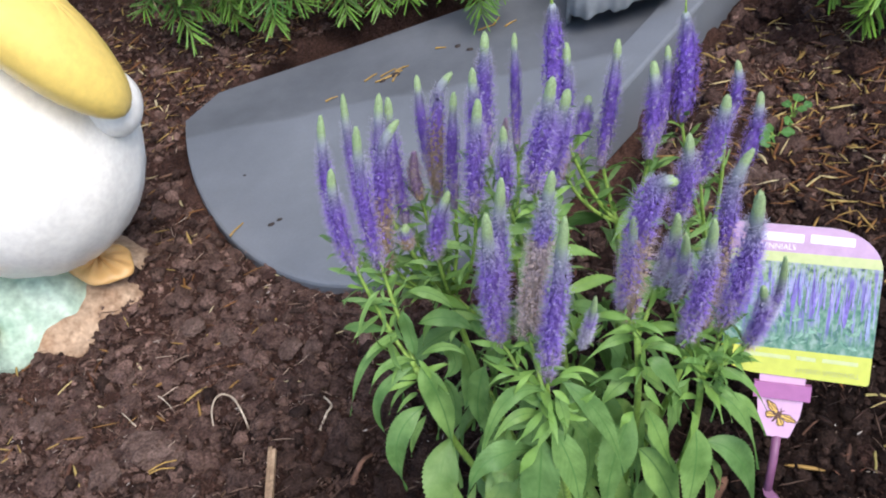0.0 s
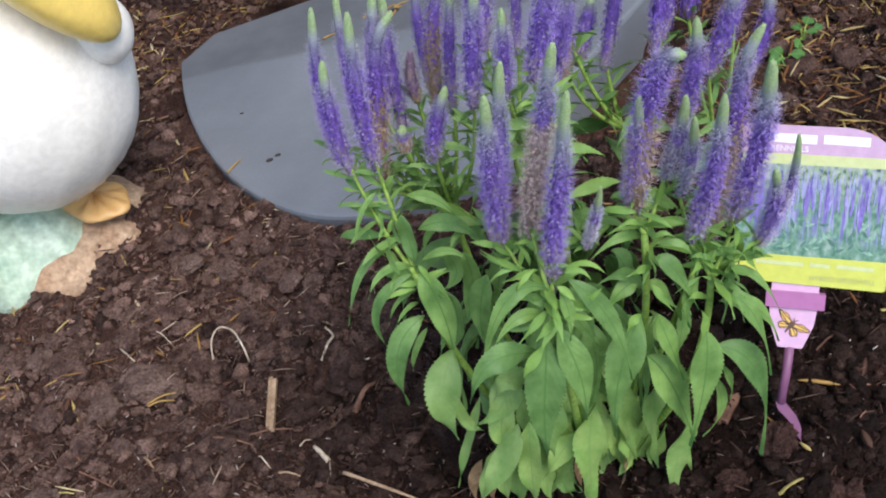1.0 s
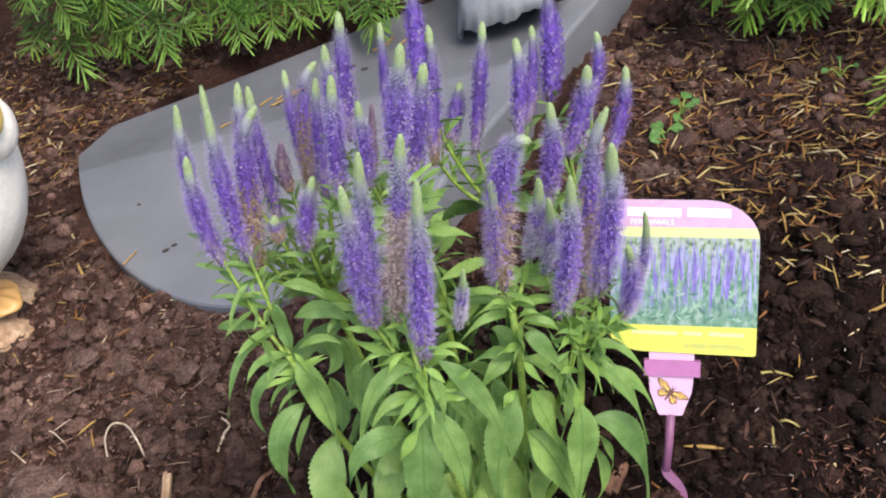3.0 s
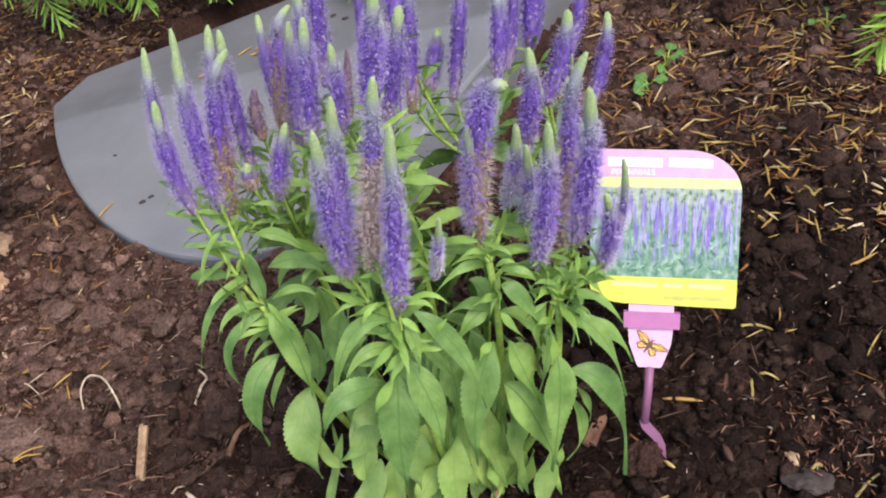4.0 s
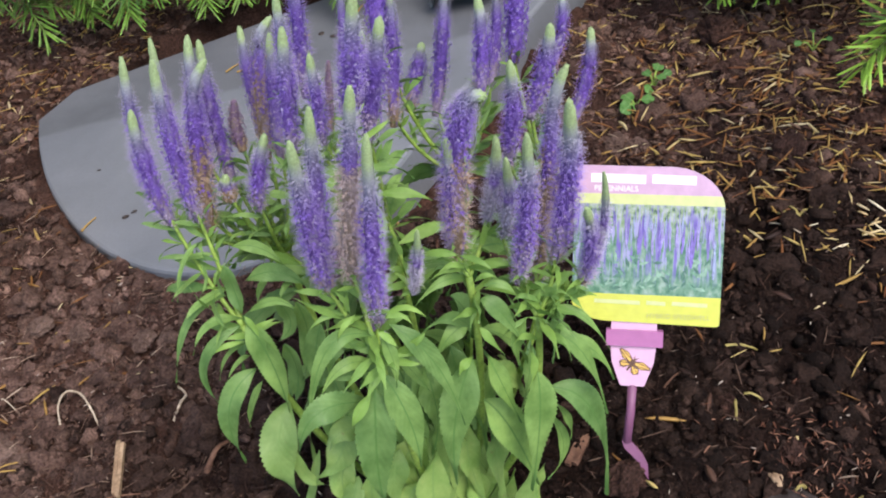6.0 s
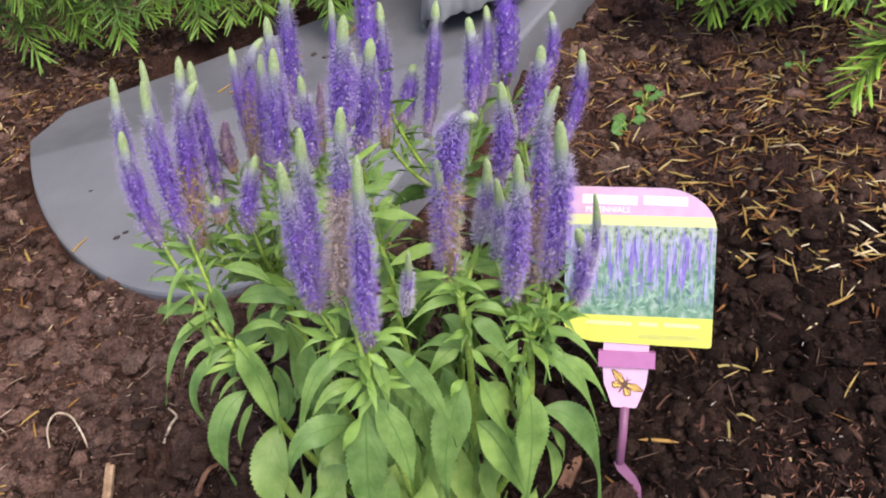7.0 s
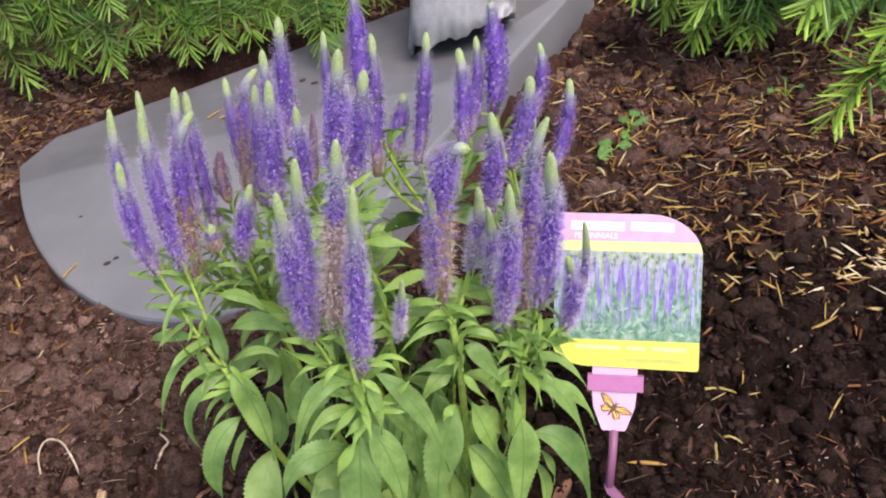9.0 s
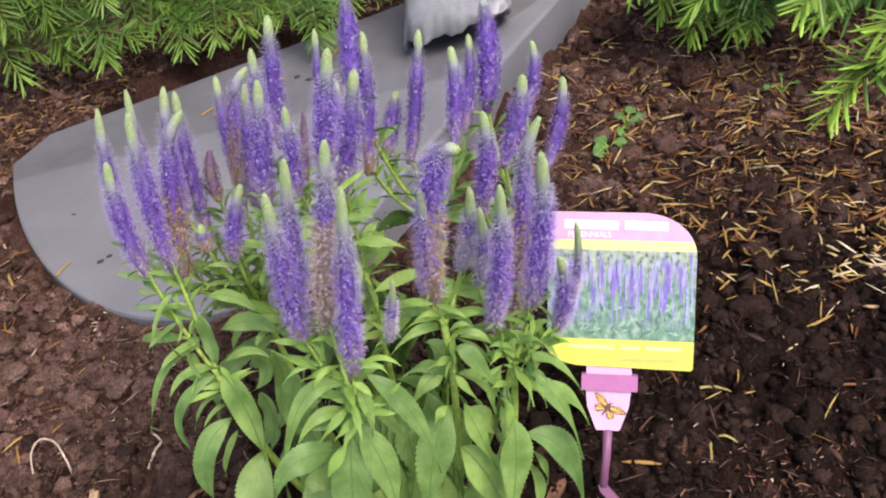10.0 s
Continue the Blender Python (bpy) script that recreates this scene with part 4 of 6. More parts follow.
def flower_spike(tip, base, r, brown, kind):
    """One tapering spike: florets open from below, buds towards the green tip. kind: A open, D deep, G still green,
    F faded with a crooked tip, P faded pink, B brown, C hooked tip, T bare thread at the tip."""
    tip, base = vec(tip), vec(base)
    r = r * (1.29 if base[1] < 0.405 else 1.36)
    base = vec(base) + (vec(base) - vec(tip)) * (0.10 if kind != "G" else 0.0)
    ln = np.linalg.norm(tip - base)
    bow = vec((base[0] - CROWN[0], base[1] - CROWN[1], 0)) * 0.06
    line = bezier(base, (base + tip) / 2 + bow, tip, 25)
    if kind == "C":
        line = cubic(base, base + (tip - base) * vec((0.2, 0.6, 0.6)), vec((base[0] + (tip[0] - base[0]) * 0.42, tip[1], tip[2] + 0.010)), tip + vec((0.002, 0, -0.004)), 25)
    if kind == "F":
        hook = vec((0.007, -0.001, -0.003))
        line = [p + hook * max(0, (k / 24 - 0.82) / 0.18) ** 1.5 for k, p in enumerate(line)]
    at = lambda t: line[min(23, int(t * 24))] * (1 - (t * 24 - min(23, int(t * 24)))) + line[min(23, int(t * 24)) + 1] * (t * 24 - min(23, int(t * 24)))
    green = {"A": 0.86, "D": 0.89, "G": 0.76, "F": 0.93, "P": 0.91, "B": 0.99, "C": 0.92, "T": 0.99}[kind]

    def radius(t):
        body = r * (0.80 + 0.20 * math.sin(math.pi * min(1, t * 1.1 + 0.1))) * (1.0 if t > 0.22 else 0.66 + 0.34 * (t / 0.22) ** 0.7)
        end = 1.0 if t < 0.92 else math.sqrt(max(0.05, 1 - ((t - 0.92) / 0.085) ** 2))
        return body * end * (1.0 if t < 0.64 else 1.0 - 0.50 * ((t - 0.64) / 0.36) ** 1.3)

    verts, faces, tint = [], [], []

    def col(t):
        j = rng.rand()
        if kind == "B":
            c = (BROWN * 0.45 + VIOLET * 0.35) * (0.7 + 0.7 * j) if j < 0.75 else DULL * 0.8
        elif t > green:
            c = GREEN_TIP * (0.9 + 0.2 * j)
        elif t > green - 0.24:
            u = (t - green + 0.24) / 0.24
            c = (VIOLET * (1 - u) + (LILAC * 0.45 + GREEN_TIP * 0.55) * u) * (0.88 + 0.24 * j)
        else:
            c = (VIOLET if kind != "D" else DEEP * 0.6 + VIOLET * 0.4) * (0.7 + 0.6 * j)
            if kind == "G":
                c = vec((0.54, 0.51, 0.64)) * (0.75 + 0.5 * j)
            if j > 0.91:
                c = vec((0.50, 0.43, 0.68))
            if kind == "P" and t < 0.75:
                c = DULL * (0.8 + 0.5 * j)
        if kind in "ADFC" and t < 0.40 and j < 0.95 * (1 - t / 0.40):
            c = vec((0.44, 0.36, 0.50)) * (0.8 + 0.5 * rng.rand())
        if t < brown and rng.rand() < 0.82 * min(1.0, (brown - t) / 0.22):
            c = (BROWN if kind != "P" else BROWN * 0.5 + DULL * 0.6) * (0.8 + 0.8 * j)
        return c

    count = int(170 + 7.0 * ln / 0.0016 * (r / 0.006) ** 0.8)
    for k in range(count):
        t = ((k + rng.rand()) / count) ** 0.94
        a = k * 2.39996 + rng.uniform(-0.2, 0.2) * (6 if t > green - 0.03 else 1)
        p = at(min(0.999, t))
        d = unit(at(min(0.999, t + 0.03)) - at(max(0, t - 0.03)))
        s1 = unit(np.cross(d, vec((0.2, 1, 0.1))))
        s2 = np.cross(d, s1)
        o = s1 * math.cos(a) + s2 * math.sin(a)
        R = radius(t)
        bud = t > green - 0.03
        c = col(t)
        w = np.cross(d, o)
        if bud:
            # closed bud: a small pointed bead
            q = p + o * R * 0.46
            ln_b, wd = max(0.0008, R * 0.52), max(0.0003, min(0.0005, R * 0.2))
            e = unit(o * 0.8 + d * 0.75)
            i0 = len(verts)
            verts += [q, q + e * ln_b * 0.5 + w * wd, q + e * ln_b * 0.5 - w * wd, q + e * ln_b * 0.5 + np.cross(e, w) * wd, q + e * ln_b * 0.5 - np.cross(e, w) * wd, q + e * ln_b]
            faces += [(i0, i0 + 1, i0 + 3), (i0, i0 + 3, i0 + 2), (i0, i0 + 2, i0 + 4), (i0, i0 + 4, i0 + 1), (i0 + 5, i0 + 3, i0 + 1), (i0 + 5, i0 + 2, i0 + 3), (i0 + 5, i0 + 4, i0 + 2), (i0 + 5, i0 + 1, i0 + 4)]
            tint += [c * 0.8, c, c, c, c, c * 1.08]
        else:
            # open floret: four narrow petals and two threads
            q = p + o * R * rng.uniform(0.52, 0.92)
            f = R * rng.uniform(0.14, 0.23)
            for b in range(4):
                g = a + b * math.pi / 2 + rng.uniform(-0.3, 0.3)
                side = w * math.cos(g) + d * math.sin(g)
                e = unit(side * 0.8 + o * rng.uniform(0.35, 0.9) + d * 0.15)
                h = np.cross(e, o) * f * 0.42
                i0 = len(verts)
                verts += [q, q + e * f * 0.6 + h, q + e * f * 1.15, q + e * f * 0.6 - h]
                faces += [(i0, i0 + 1, i0 + 2, i0 + 3)]
                tint += [c * 0.8, c, c * 1.1, c]
            for b in (-1.0, 0.0, 1.0):
                e = unit(o + w * 0.5 * b + d * rng.uniform(-0.3, 0.6))
                h = np.cross(e, d) * 0.00013
                i0 = len(verts)
                verts += [q + h, q - h, q + e * R * rng.uniform(0.45, 1.05)]
                faces += [(i0, i0 + 1, i0 + 2)]
                tint += [c, c, c * 0.5 + vec((0.37, 0.33, 0.44))]
    shift = vec(plant.location)
    ob = put("flower_spike", [v - shift for v in verts], faces, [FLORET], plant, {"B": "withered brown flower spike", "F": "fading violet spike browning below", "P": "faded pinkish brown flower spike", "G": "greenish unopened flower spike", "C": "violet spike with a hooked green tip"}.get(kind, ""))
    la = ob.data.color_attributes.new("tint", "FLOAT_COLOR", "POINT")
    la.data.foreach_set("color", np.concatenate([np.array(tint), np.ones((len(tint), 1))], 1).clip(0, 1).ravel())
    steps = list(np.linspace(0, 0.9, 13)) + [0.93, 0.955, 0.975, 0.99, 1.0]
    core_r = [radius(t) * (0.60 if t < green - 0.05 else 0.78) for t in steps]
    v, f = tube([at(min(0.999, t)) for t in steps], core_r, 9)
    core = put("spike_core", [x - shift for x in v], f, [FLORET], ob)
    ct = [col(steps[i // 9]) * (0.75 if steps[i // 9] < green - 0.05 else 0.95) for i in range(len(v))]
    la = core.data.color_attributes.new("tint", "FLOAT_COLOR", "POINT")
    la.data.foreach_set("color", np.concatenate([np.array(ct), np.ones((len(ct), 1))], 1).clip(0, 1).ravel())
    if kind == "T":
        top = at(0.97)
        v, f = tube(bezier(top, top + vec((0, 0, 0.006)), top + vec((0.001, 0, 0.013)), 5), [0.0009, 0.0008, 0.0006, 0.0005, 0.0003], 6)
        put("bare_tip", [x - shift for x in v], f, [STEM], ob)
    return ob


# where the side shoots meet, each with its own main stem: place of the fork, and whether broad leaves follow below
FORKS = [((-0.006, 0.408, 0.206), 0), ((0.063, 0.349, 0.211), 0), ((0.120, 0.375, 0.224), 0), ((0.150, 0.360, 0.196), 0), ((0.022, 0.470, 0.200), 5), ((0.088, 0.465, 0.205), 5), ((0.140, 0.500, 0.200), 6), ((0.190, 0.470, 0.190), 5), ((0.070, 0.520, 0.190), 6)]


def leaf_pair(p, turn, size, slim, drop, mat, pool=True):
    for b in (0, math.pi):
        ln = size * rng.uniform(0.75, 1.25)
        rad = vec((p[0] - CROWN[0], p[1] - CROWN[1], 0))
        d = unit(vec((math.cos(turn + b), math.sin(turn + b), 0)) + rad * 6)
        q = p + unit(d + vec((0, 0, drop + rng.uniform(-0.25, 0.25)))) * ln
        q[2] = max(q[2], 0.012)
        if q[0] < (0.185 if p[1] < 0.44 else 0.200):
            (pooled_blade if pool else lambda a, m, **k: blade("leaf", a, m, plant, **k))((p, q, ln * slim * rng.uniform(0.85, 1.2), rng.uniform(0.12, 0.4), rng.uniform(-0.5, 0.5)), mat, n=24, hook=rng.uniform(0.0, 0.2), crumple=rng.uniform(0, 0.1))


def main_stem(fork, broad):
    fork, shift = vec(fork), vec(plant.location)
    foot = CROWN + vec(((fork[0] - CROWN[0]) * 0.4, (fork[1] - CROWN[1]) * 0.4, 0.0))
    path = bezier(fork, fork * 0.5 + foot * 0.5 + vec(((fork[0] - CROWN[0]) * 0.25, (fork[1] - CROWN[1]) * 0.25, 0.0)), foot, 14)
    v, f = tube(path, list(np.linspace(0.0020, 0.0027, 14)), 8)
    put("main_stem", [x - shift for x in v], f, [STEM], plant)
    turn = rng.uniform(0, 3)
    for k in range(broad):
        leaf_pair(path[2 * k], turn, 0.050 + 0.004 * k, 0.13, -0.5 - 0.12 * k, LEAF, pool=False)
        turn += math.pi / 2 + rng.uniform(-0.3, 0.3)


for fork, broad in FORKS:
    main_stem(fork, broad)
    for k in range(3 if broad else 4):
        # narrow young leaves crowded about the fork
        p = vec(fork) + vec((rng.uniform(-0.006, 0.006), rng.uniform(-0.004, 0.008), rng.uniform(-0.022, 0.020)))
        leaf_pair(p, rng.uniform(0, 3.1), rng.uniform(0.016, 0.030), 0.085, rng.uniform(-0.5, 0.5), LEAF if broad else YOUNG_LEAF)


def flower_stem(tip, base, r, brown, kind):
    """A spike, the side shoot under it down to its fork, and the narrow leaf pairs along the shoot."""
    flower_spike(tip, base, r, brown, kind)
    base, shift = vec(base), vec(plant.location)
    fork = min((vec(f) for f, n in FORKS), key=lambda f: math.hypot(f[0] - base[0], (f[1] - base[1]) * 0.8) + (1.0 if f[2] > base[2] - 0.004 else 0.0))
    drop = base[2] - fork[2]
    path = bezier(base, fork + (base - fork) * 0.45 + vec((0, 0, -0.15 * abs(drop))) + (base - fork) * vec((0.3, 0.3, 0)), fork, 14)
    v, f = tube(path, list(np.linspace(0.0010, 0.0015, 14)), 7)
    put("stem", [x - shift for x in v], f, [STEM], plant)
    ln = sum(np.linalg.norm(path[k + 1] - path[k]) for k in range(13))
    turn, along = rng.uniform(0, 3.1), 0.003
    front = base[1] < 0.42
    while along < min(ln * 0.98, 0.075 if front else 0.05):
        k = along / ln * 13
        p = path[int(k)] + (path[min(13, int(k) + 1)] - path[int(k)]) * (k - int(k))
        u = min(1.0, along / 0.06)
        leaf_pair(p, turn, 0.015 + (0.017 if front else 0.016) * u, 0.078 + 0.02 * u, 0.6 - 0.9 * u, YOUNG_LEAF if front else LEAF)
        if u > 0.1:
            e = p + unit(vec((rng.uniform(-1, 1), rng.uniform(-1, 1), 0.9))) * rng.uniform(0.010, 0.018)
            pooled_blade((p, e, rng.uniform(0.0012, 0.0019), 0.15, rng.uniform(-0.5, 0.5)), YOUNG_LEAF, n=12)
        turn += math.pi / 2 + rng.uniform(-0.3, 0.3)
        along += 0.006 + 0.009 * u


flower_stem((-0.022, 0.475, 0.348), (-0.033, 0.469, 0.260), 0.0039, 0, "A")
flower_stem((-0.021, 0.439, 0.336), (-0.026, 0.442, 0.268), 0.0043, 0, "A")
flower_stem((-0.010, 0.505, 0.340), (-0.017, 0.491, 0.244), 0.0037, 0, "A")
flower_stem((-0.001, 0.435, 0.361), (-0.011, 0.439, 0.270), 0.0042, 0, "A")
flower_stem((0.011, 0.494, 0.341), (-0.002, 0.483, 0.266), 0.0043, 0.1, "A")
flower_stem((0.012, 0.470, 0.340), (-0.010, 0.465, 0.244), 0.0052, 0.6, "F")
flower_stem((0.015, 0.500, 0.334), (0.007, 0.487, 0.251), 0.0044, 0, "D")
flower_stem((0.033, 0.567, 0.304), (0.028, 0.538, 0.241), 0.0041, 0, "D")
flower_stem((0.048, 0.533, 0.324), (0.030, 0.512, 0.250), 0.0049, 0.7, "F")
flower_stem((0.053, 0.500, 0.327), (0.039, 0.487, 0.261), 0.0040, 0, "D")
flower_stem((0.063, 0.435, 0.360), (0.050, 0.439, 0.292), 0.0044, 0, "A")
flower_stem((0.064, 0.449, 0.370), (0.057, 0.449, 0.315), 0.0036, 0, "A")
flower_stem((0.076, 0.483, 0.370), (0.064, 0.475, 0.303), 0.0044, 0, "D")
flower_stem((0.072, 0.420, 0.350), (0.067, 0.427, 0.299), 0.0035, 0, "A")
flower_stem((0.065, 0.400, 0.334), (0.047, 0.413, 0.222), 0.0047, 0.1, "A")
flower_stem((0.053, 0.375, 0.334), (0.046, 0.394, 0.231), 0.0051, 0.2, "A")
flower_stem((0.086, 0.358, 0.363), (0.062, 0.381, 0.246), 0.0052, 0.65, "P")
flower_stem((0.087, 0.345, 0.346), (0.067, 0.371, 0.216), 0.0047, 0.1, "A")
flower_stem((0.037, 0.448, 0.297), (0.021, 0.449, 0.254), 0.0041, 0, "A")
flower_stem((0.022, 0.500, 0.293), (0.019, 0.487, 0.269), 0.0041, 0.25, "B")
flower_stem((0.100, 0.568, 0.317), (0.087, 0.538, 0.256), 0.0036, 0, "D")
flower_stem((0.099, 0.409, 0.379), (0.082, 0.419, 0.312), 0.0048, 0, "A")
flower_stem((0.101, 0.460, 0.334), (0.091, 0.458, 0.295), 0.0031, 0, "D")
flower_stem((0.111, 0.446, 0.346), (0.090, 0.447, 0.281), 0.0052, 0, "D")
flower_stem((0.125, 0.521, 0.329), (0.109, 0.503, 0.253), 0.0048, 0.3, "D")
flower_stem((0.121, 0.530, 0.352), (0.111, 0.510, 0.301), 0.0054, 0, "T")
flower_stem((0.080, 0.500, 0.301), (0.071, 0.487, 0.267), 0.0030, 0.25, "B")
flower_stem((0.140, 0.552, 0.268), (0.122, 0.527, 0.241), 0.0048, 0.2, "D")
flower_stem((0.160, 0.539, 0.312), (0.137, 0.517, 0.243), 0.0046, 0, "D")
flower_stem((0.171, 0.500, 0.316), (0.161, 0.487, 0.263), 0.0047, 0, "A")
flower_stem((0.188, 0.530, 0.305), (0.173, 0.510, 0.256), 0.0039, 0, "D")
flower_stem((0.201, 0.534, 0.323), (0.189, 0.513, 0.266), 0.0060, 0.1, "T")
flower_stem((0.213, 0.477, 0.318), (0.203, 0.470, 0.281), 0.0033, 0, "A")
flower_stem((0.201, 0.459, 0.309), (0.183, 0.457, 0.260), 0.0049, 0, "A")
flower_stem((0.181, 0.385, 0.331), (0.161, 0.401, 0.191), 0.0054, 0.7, "F")
flower_stem((0.235, 0.499, 0.277), (0.216, 0.487, 0.228), 0.0042, 0, "A")
flower_stem((0.141, 0.360, 0.342), (0.120, 0.383, 0.236), 0.0056, 0.5, "C")
flower_stem((0.147, 0.376, 0.305), (0.137, 0.395, 0.241), 0.0038, 0, "G")
flower_stem((0.149, 0.371, 0.295), (0.144, 0.391, 0.231), 0.0035, 0, "G")
flower_stem((0.156, 0.346, 0.323), (0.146, 0.372, 0.222), 0.0045, 0, "A")
flower_stem((0.170, 0.430, 0.311), (0.161, 0.435, 0.248), 0.0044, 0, "A")
flower_stem((0.176, 0.342, 0.337), (0.167, 0.369, 0.233), 0.0053, 0.1, "A")
flower_stem((0.122, 0.363, 0.321), (0.116, 0.385, 0.245), 0.0042, 0.1, "A")
flower_stem((0.188, 0.341, 0.294), (0.183, 0.368, 0.212), 0.0026, 0, "G")
flower_stem((0.179, 0.345, 0.273), (0.180, 0.371, 0.205), 0.0041, 0.2, "D")
flower_stem((0.099, 0.366, 0.271), (0.090, 0.387, 0.214), 0.0027, 0, "G")
flower_stem((0.008, 0.460, 0.271), (0.007, 0.458, 0.254), 0.0036, 0.6, "G")
leaf((-0.012, 0.420, 0.220), (-0.032, 0.410, 0.219), (-0.052, 0.402, 0.186), 0.0038)
leaf((-0.005, 0.410, 0.209), (-0.021, 0.402, 0.219), (-0.035, 0.396, 0.206), 0.0031)
leaf((-0.008, 0.408, 0.206), (-0.032, 0.398, 0.196), (-0.032, 0.394, 0.162), 0.0041)
leaf((-0.002, 0.402, 0.211), (0.004, 0.390, 0.190), (0.004, 0.384, 0.154), 0.0103)
leaf((-0.009, 0.402, 0.176), (-0.029, 0.390, 0.163), (-0.031, 0.384, 0.123), 0.0088)
leaf((0.003, 0.395, 0.149), (-0.010, 0.378, 0.130), (-0.008, 0.372, 0.095), 0.0126, "old")
leaf((-0.005, 0.420, 0.240), (-0.004, 0.414, 0.226), (-0.004, 0.406, 0.211), 0.0065)
leaf((0.002, 0.430, 0.219), (0.021, 0.425, 0.222), (0.035, 0.420, 0.206), 0.0060)
leaf((0.000, 0.440, 0.237), (0.015, 0.435, 0.234), (0.025, 0.430, 0.220), 0.0041)
leaf((-0.015, 0.425, 0.256), (-0.025, 0.418, 0.250), (-0.035, 0.414, 0.230), 0.0021)
leaf((-0.017, 0.425, 0.242), (-0.017, 0.420, 0.235), (-0.023, 0.416, 0.228), 0.0016)
leaf((0.000, 0.412, 0.211), (0.016, 0.408, 0.217), (0.026, 0.404, 0.207), 0.0028)
leaf((-0.018, 0.412, 0.219), (-0.021, 0.408, 0.230), (-0.023, 0.404, 0.245), 0.0022, "young")
leaf((-0.002, 0.402, 0.217), (0.001, 0.398, 0.212), (0.002, 0.396, 0.204), 0.0022, "young")
leaf((-0.009, 0.410, 0.191), (-0.020, 0.406, 0.190), (-0.030, 0.404, 0.175), 0.0019)
leaf((-0.010, 0.410, 0.181), (-0.017, 0.406, 0.182), (-0.027, 0.404, 0.172), 0.0019)
leaf((-0.010, 0.412, 0.156), (-0.020, 0.408, 0.144), (-0.026, 0.406, 0.129), 0.0031)
leaf((0.006, 0.440, 0.153), (0.008, 0.435, 0.132), (-0.003, 0.430, 0.107), 0.0095)
leaf((0.023, 0.432, 0.190), (0.023, 0.426, 0.165), (0.011, 0.422, 0.137), 0.0091)
leaf((0.011, 0.435, 0.194), (0.016, 0.430, 0.179), (0.004, 0.426, 0.170), 0.0066)
leaf((0.033, 0.420, 0.179), (0.025, 0.412, 0.163), (0.021, 0.408, 0.137), 0.0093)
leaf((0.062, 0.352, 0.224), (0.039, 0.345, 0.229), (0.017, 0.340, 0.179), 0.0050)
leaf((0.059, 0.356, 0.201), (0.044, 0.350, 0.211), (0.027, 0.346, 0.197), 0.0040)
leaf((0.051, 0.352, 0.177), (0.026, 0.338, 0.196), (0.008, 0.334, 0.174), 0.0084)
leaf((0.056, 0.346, 0.192), (0.048, 0.335, 0.161), (0.038, 0.330, 0.112), 0.0123)
leaf((0.063, 0.346, 0.200), (0.069, 0.336, 0.174), (0.069, 0.331, 0.139), 0.0094)
leaf((0.074, 0.352, 0.227), (0.090, 0.343, 0.202), (0.098, 0.338, 0.155), 0.0063)
leaf((0.068, 0.345, 0.229), (0.070, 0.340, 0.216), (0.069, 0.338, 0.198), 0.0039)
leaf((0.054, 0.341, 0.196), (0.045, 0.337, 0.188), (0.040, 0.335, 0.181), 0.0035, "young")
leaf((0.067, 0.343, 0.234), (0.071, 0.340, 0.231), (0.075, 0.338, 0.224), 0.0022, "young")
leaf((0.052, 0.352, 0.241), (0.043, 0.348, 0.255), (0.033, 0.345, 0.269), 0.0019, "young")
leaf((0.053, 0.352, 0.243), (0.043, 0.349, 0.248), (0.033, 0.347, 0.242), 0.0016, "young")
leaf((0.056, 0.352, 0.244), (0.055, 0.350, 0.256), (0.050, 0.348, 0.267), 0.0013, "young")
leaf((0.058, 0.350, 0.243), (0.051, 0.347, 0.240), (0.046, 0.346, 0.232), 0.0016, "young")
leaf((0.073, 0.350, 0.237), (0.084, 0.347, 0.241), (0.093, 0.345, 0.230), 0.0019, "young")
leaf((0.072, 0.348, 0.237), (0.080, 0.346, 0.238), (0.085, 0.344, 0.230), 0.0016, "young")
leaf((0.056, 0.356, 0.196), (0.042, 0.352, 0.203), (0.032, 0.350, 0.206), 0.0032)
leaf((0.111, 0.366, 0.173), (0.094, 0.354, 0.145), (0.081, 0.348, 0.095), 0.0119)
leaf((0.120, 0.366, 0.171), (0.124, 0.358, 0.153), (0.129, 0.354, 0.123), 0.0066)
leaf((0.116, 0.378, 0.188), (0.104, 0.372, 0.190), (0.089, 0.368, 0.176), 0.0058)
leaf((0.120, 0.380, 0.217), (0.106, 0.374, 0.227), (0.087, 0.370, 0.219), 0.0032)
leaf((0.123, 0.366, 0.214), (0.131, 0.360, 0.207), (0.141, 0.356, 0.177), 0.0056)
leaf((0.120, 0.366, 0.207), (0.113, 0.362, 0.212), (0.105, 0.360, 0.211), 0.0026, "young")
leaf((0.111, 0.362, 0.178), (0.105, 0.359, 0.177), (0.101, 0.357, 0.172), 0.0030, "young")
leaf((0.119, 0.364, 0.197), (0.122, 0.360, 0.191), (0.128, 0.358, 0.177), 0.0027, "young")
leaf((0.122, 0.368, 0.226), (0.128, 0.366, 0.230), (0.134, 0.364, 0.226), 0.0017, "young")
leaf((0.119, 0.372, 0.233), (0.112, 0.370, 0.240), (0.105, 0.368, 0.239), 0.0017, "young")
leaf((0.115, 0.376, 0.186), (0.105, 0.372, 0.202), (0.089, 0.368, 0.201), 0.0042)
leaf((0.143, 0.352, 0.163), (0.138, 0.341, 0.135), (0.124, 0.336, 0.083), 0.0110)
leaf((0.113, 0.368, 0.134), (0.124, 0.357, 0.113), (0.130, 0.352, 0.063), 0.0119)
leaf((0.157, 0.362, 0.178), (0.171, 0.354, 0.164), (0.180, 0.350, 0.115), 0.0065)
leaf((0.151, 0.360, 0.137), (0.172, 0.352, 0.115), (0.174, 0.348, 0.043), 0.0102)
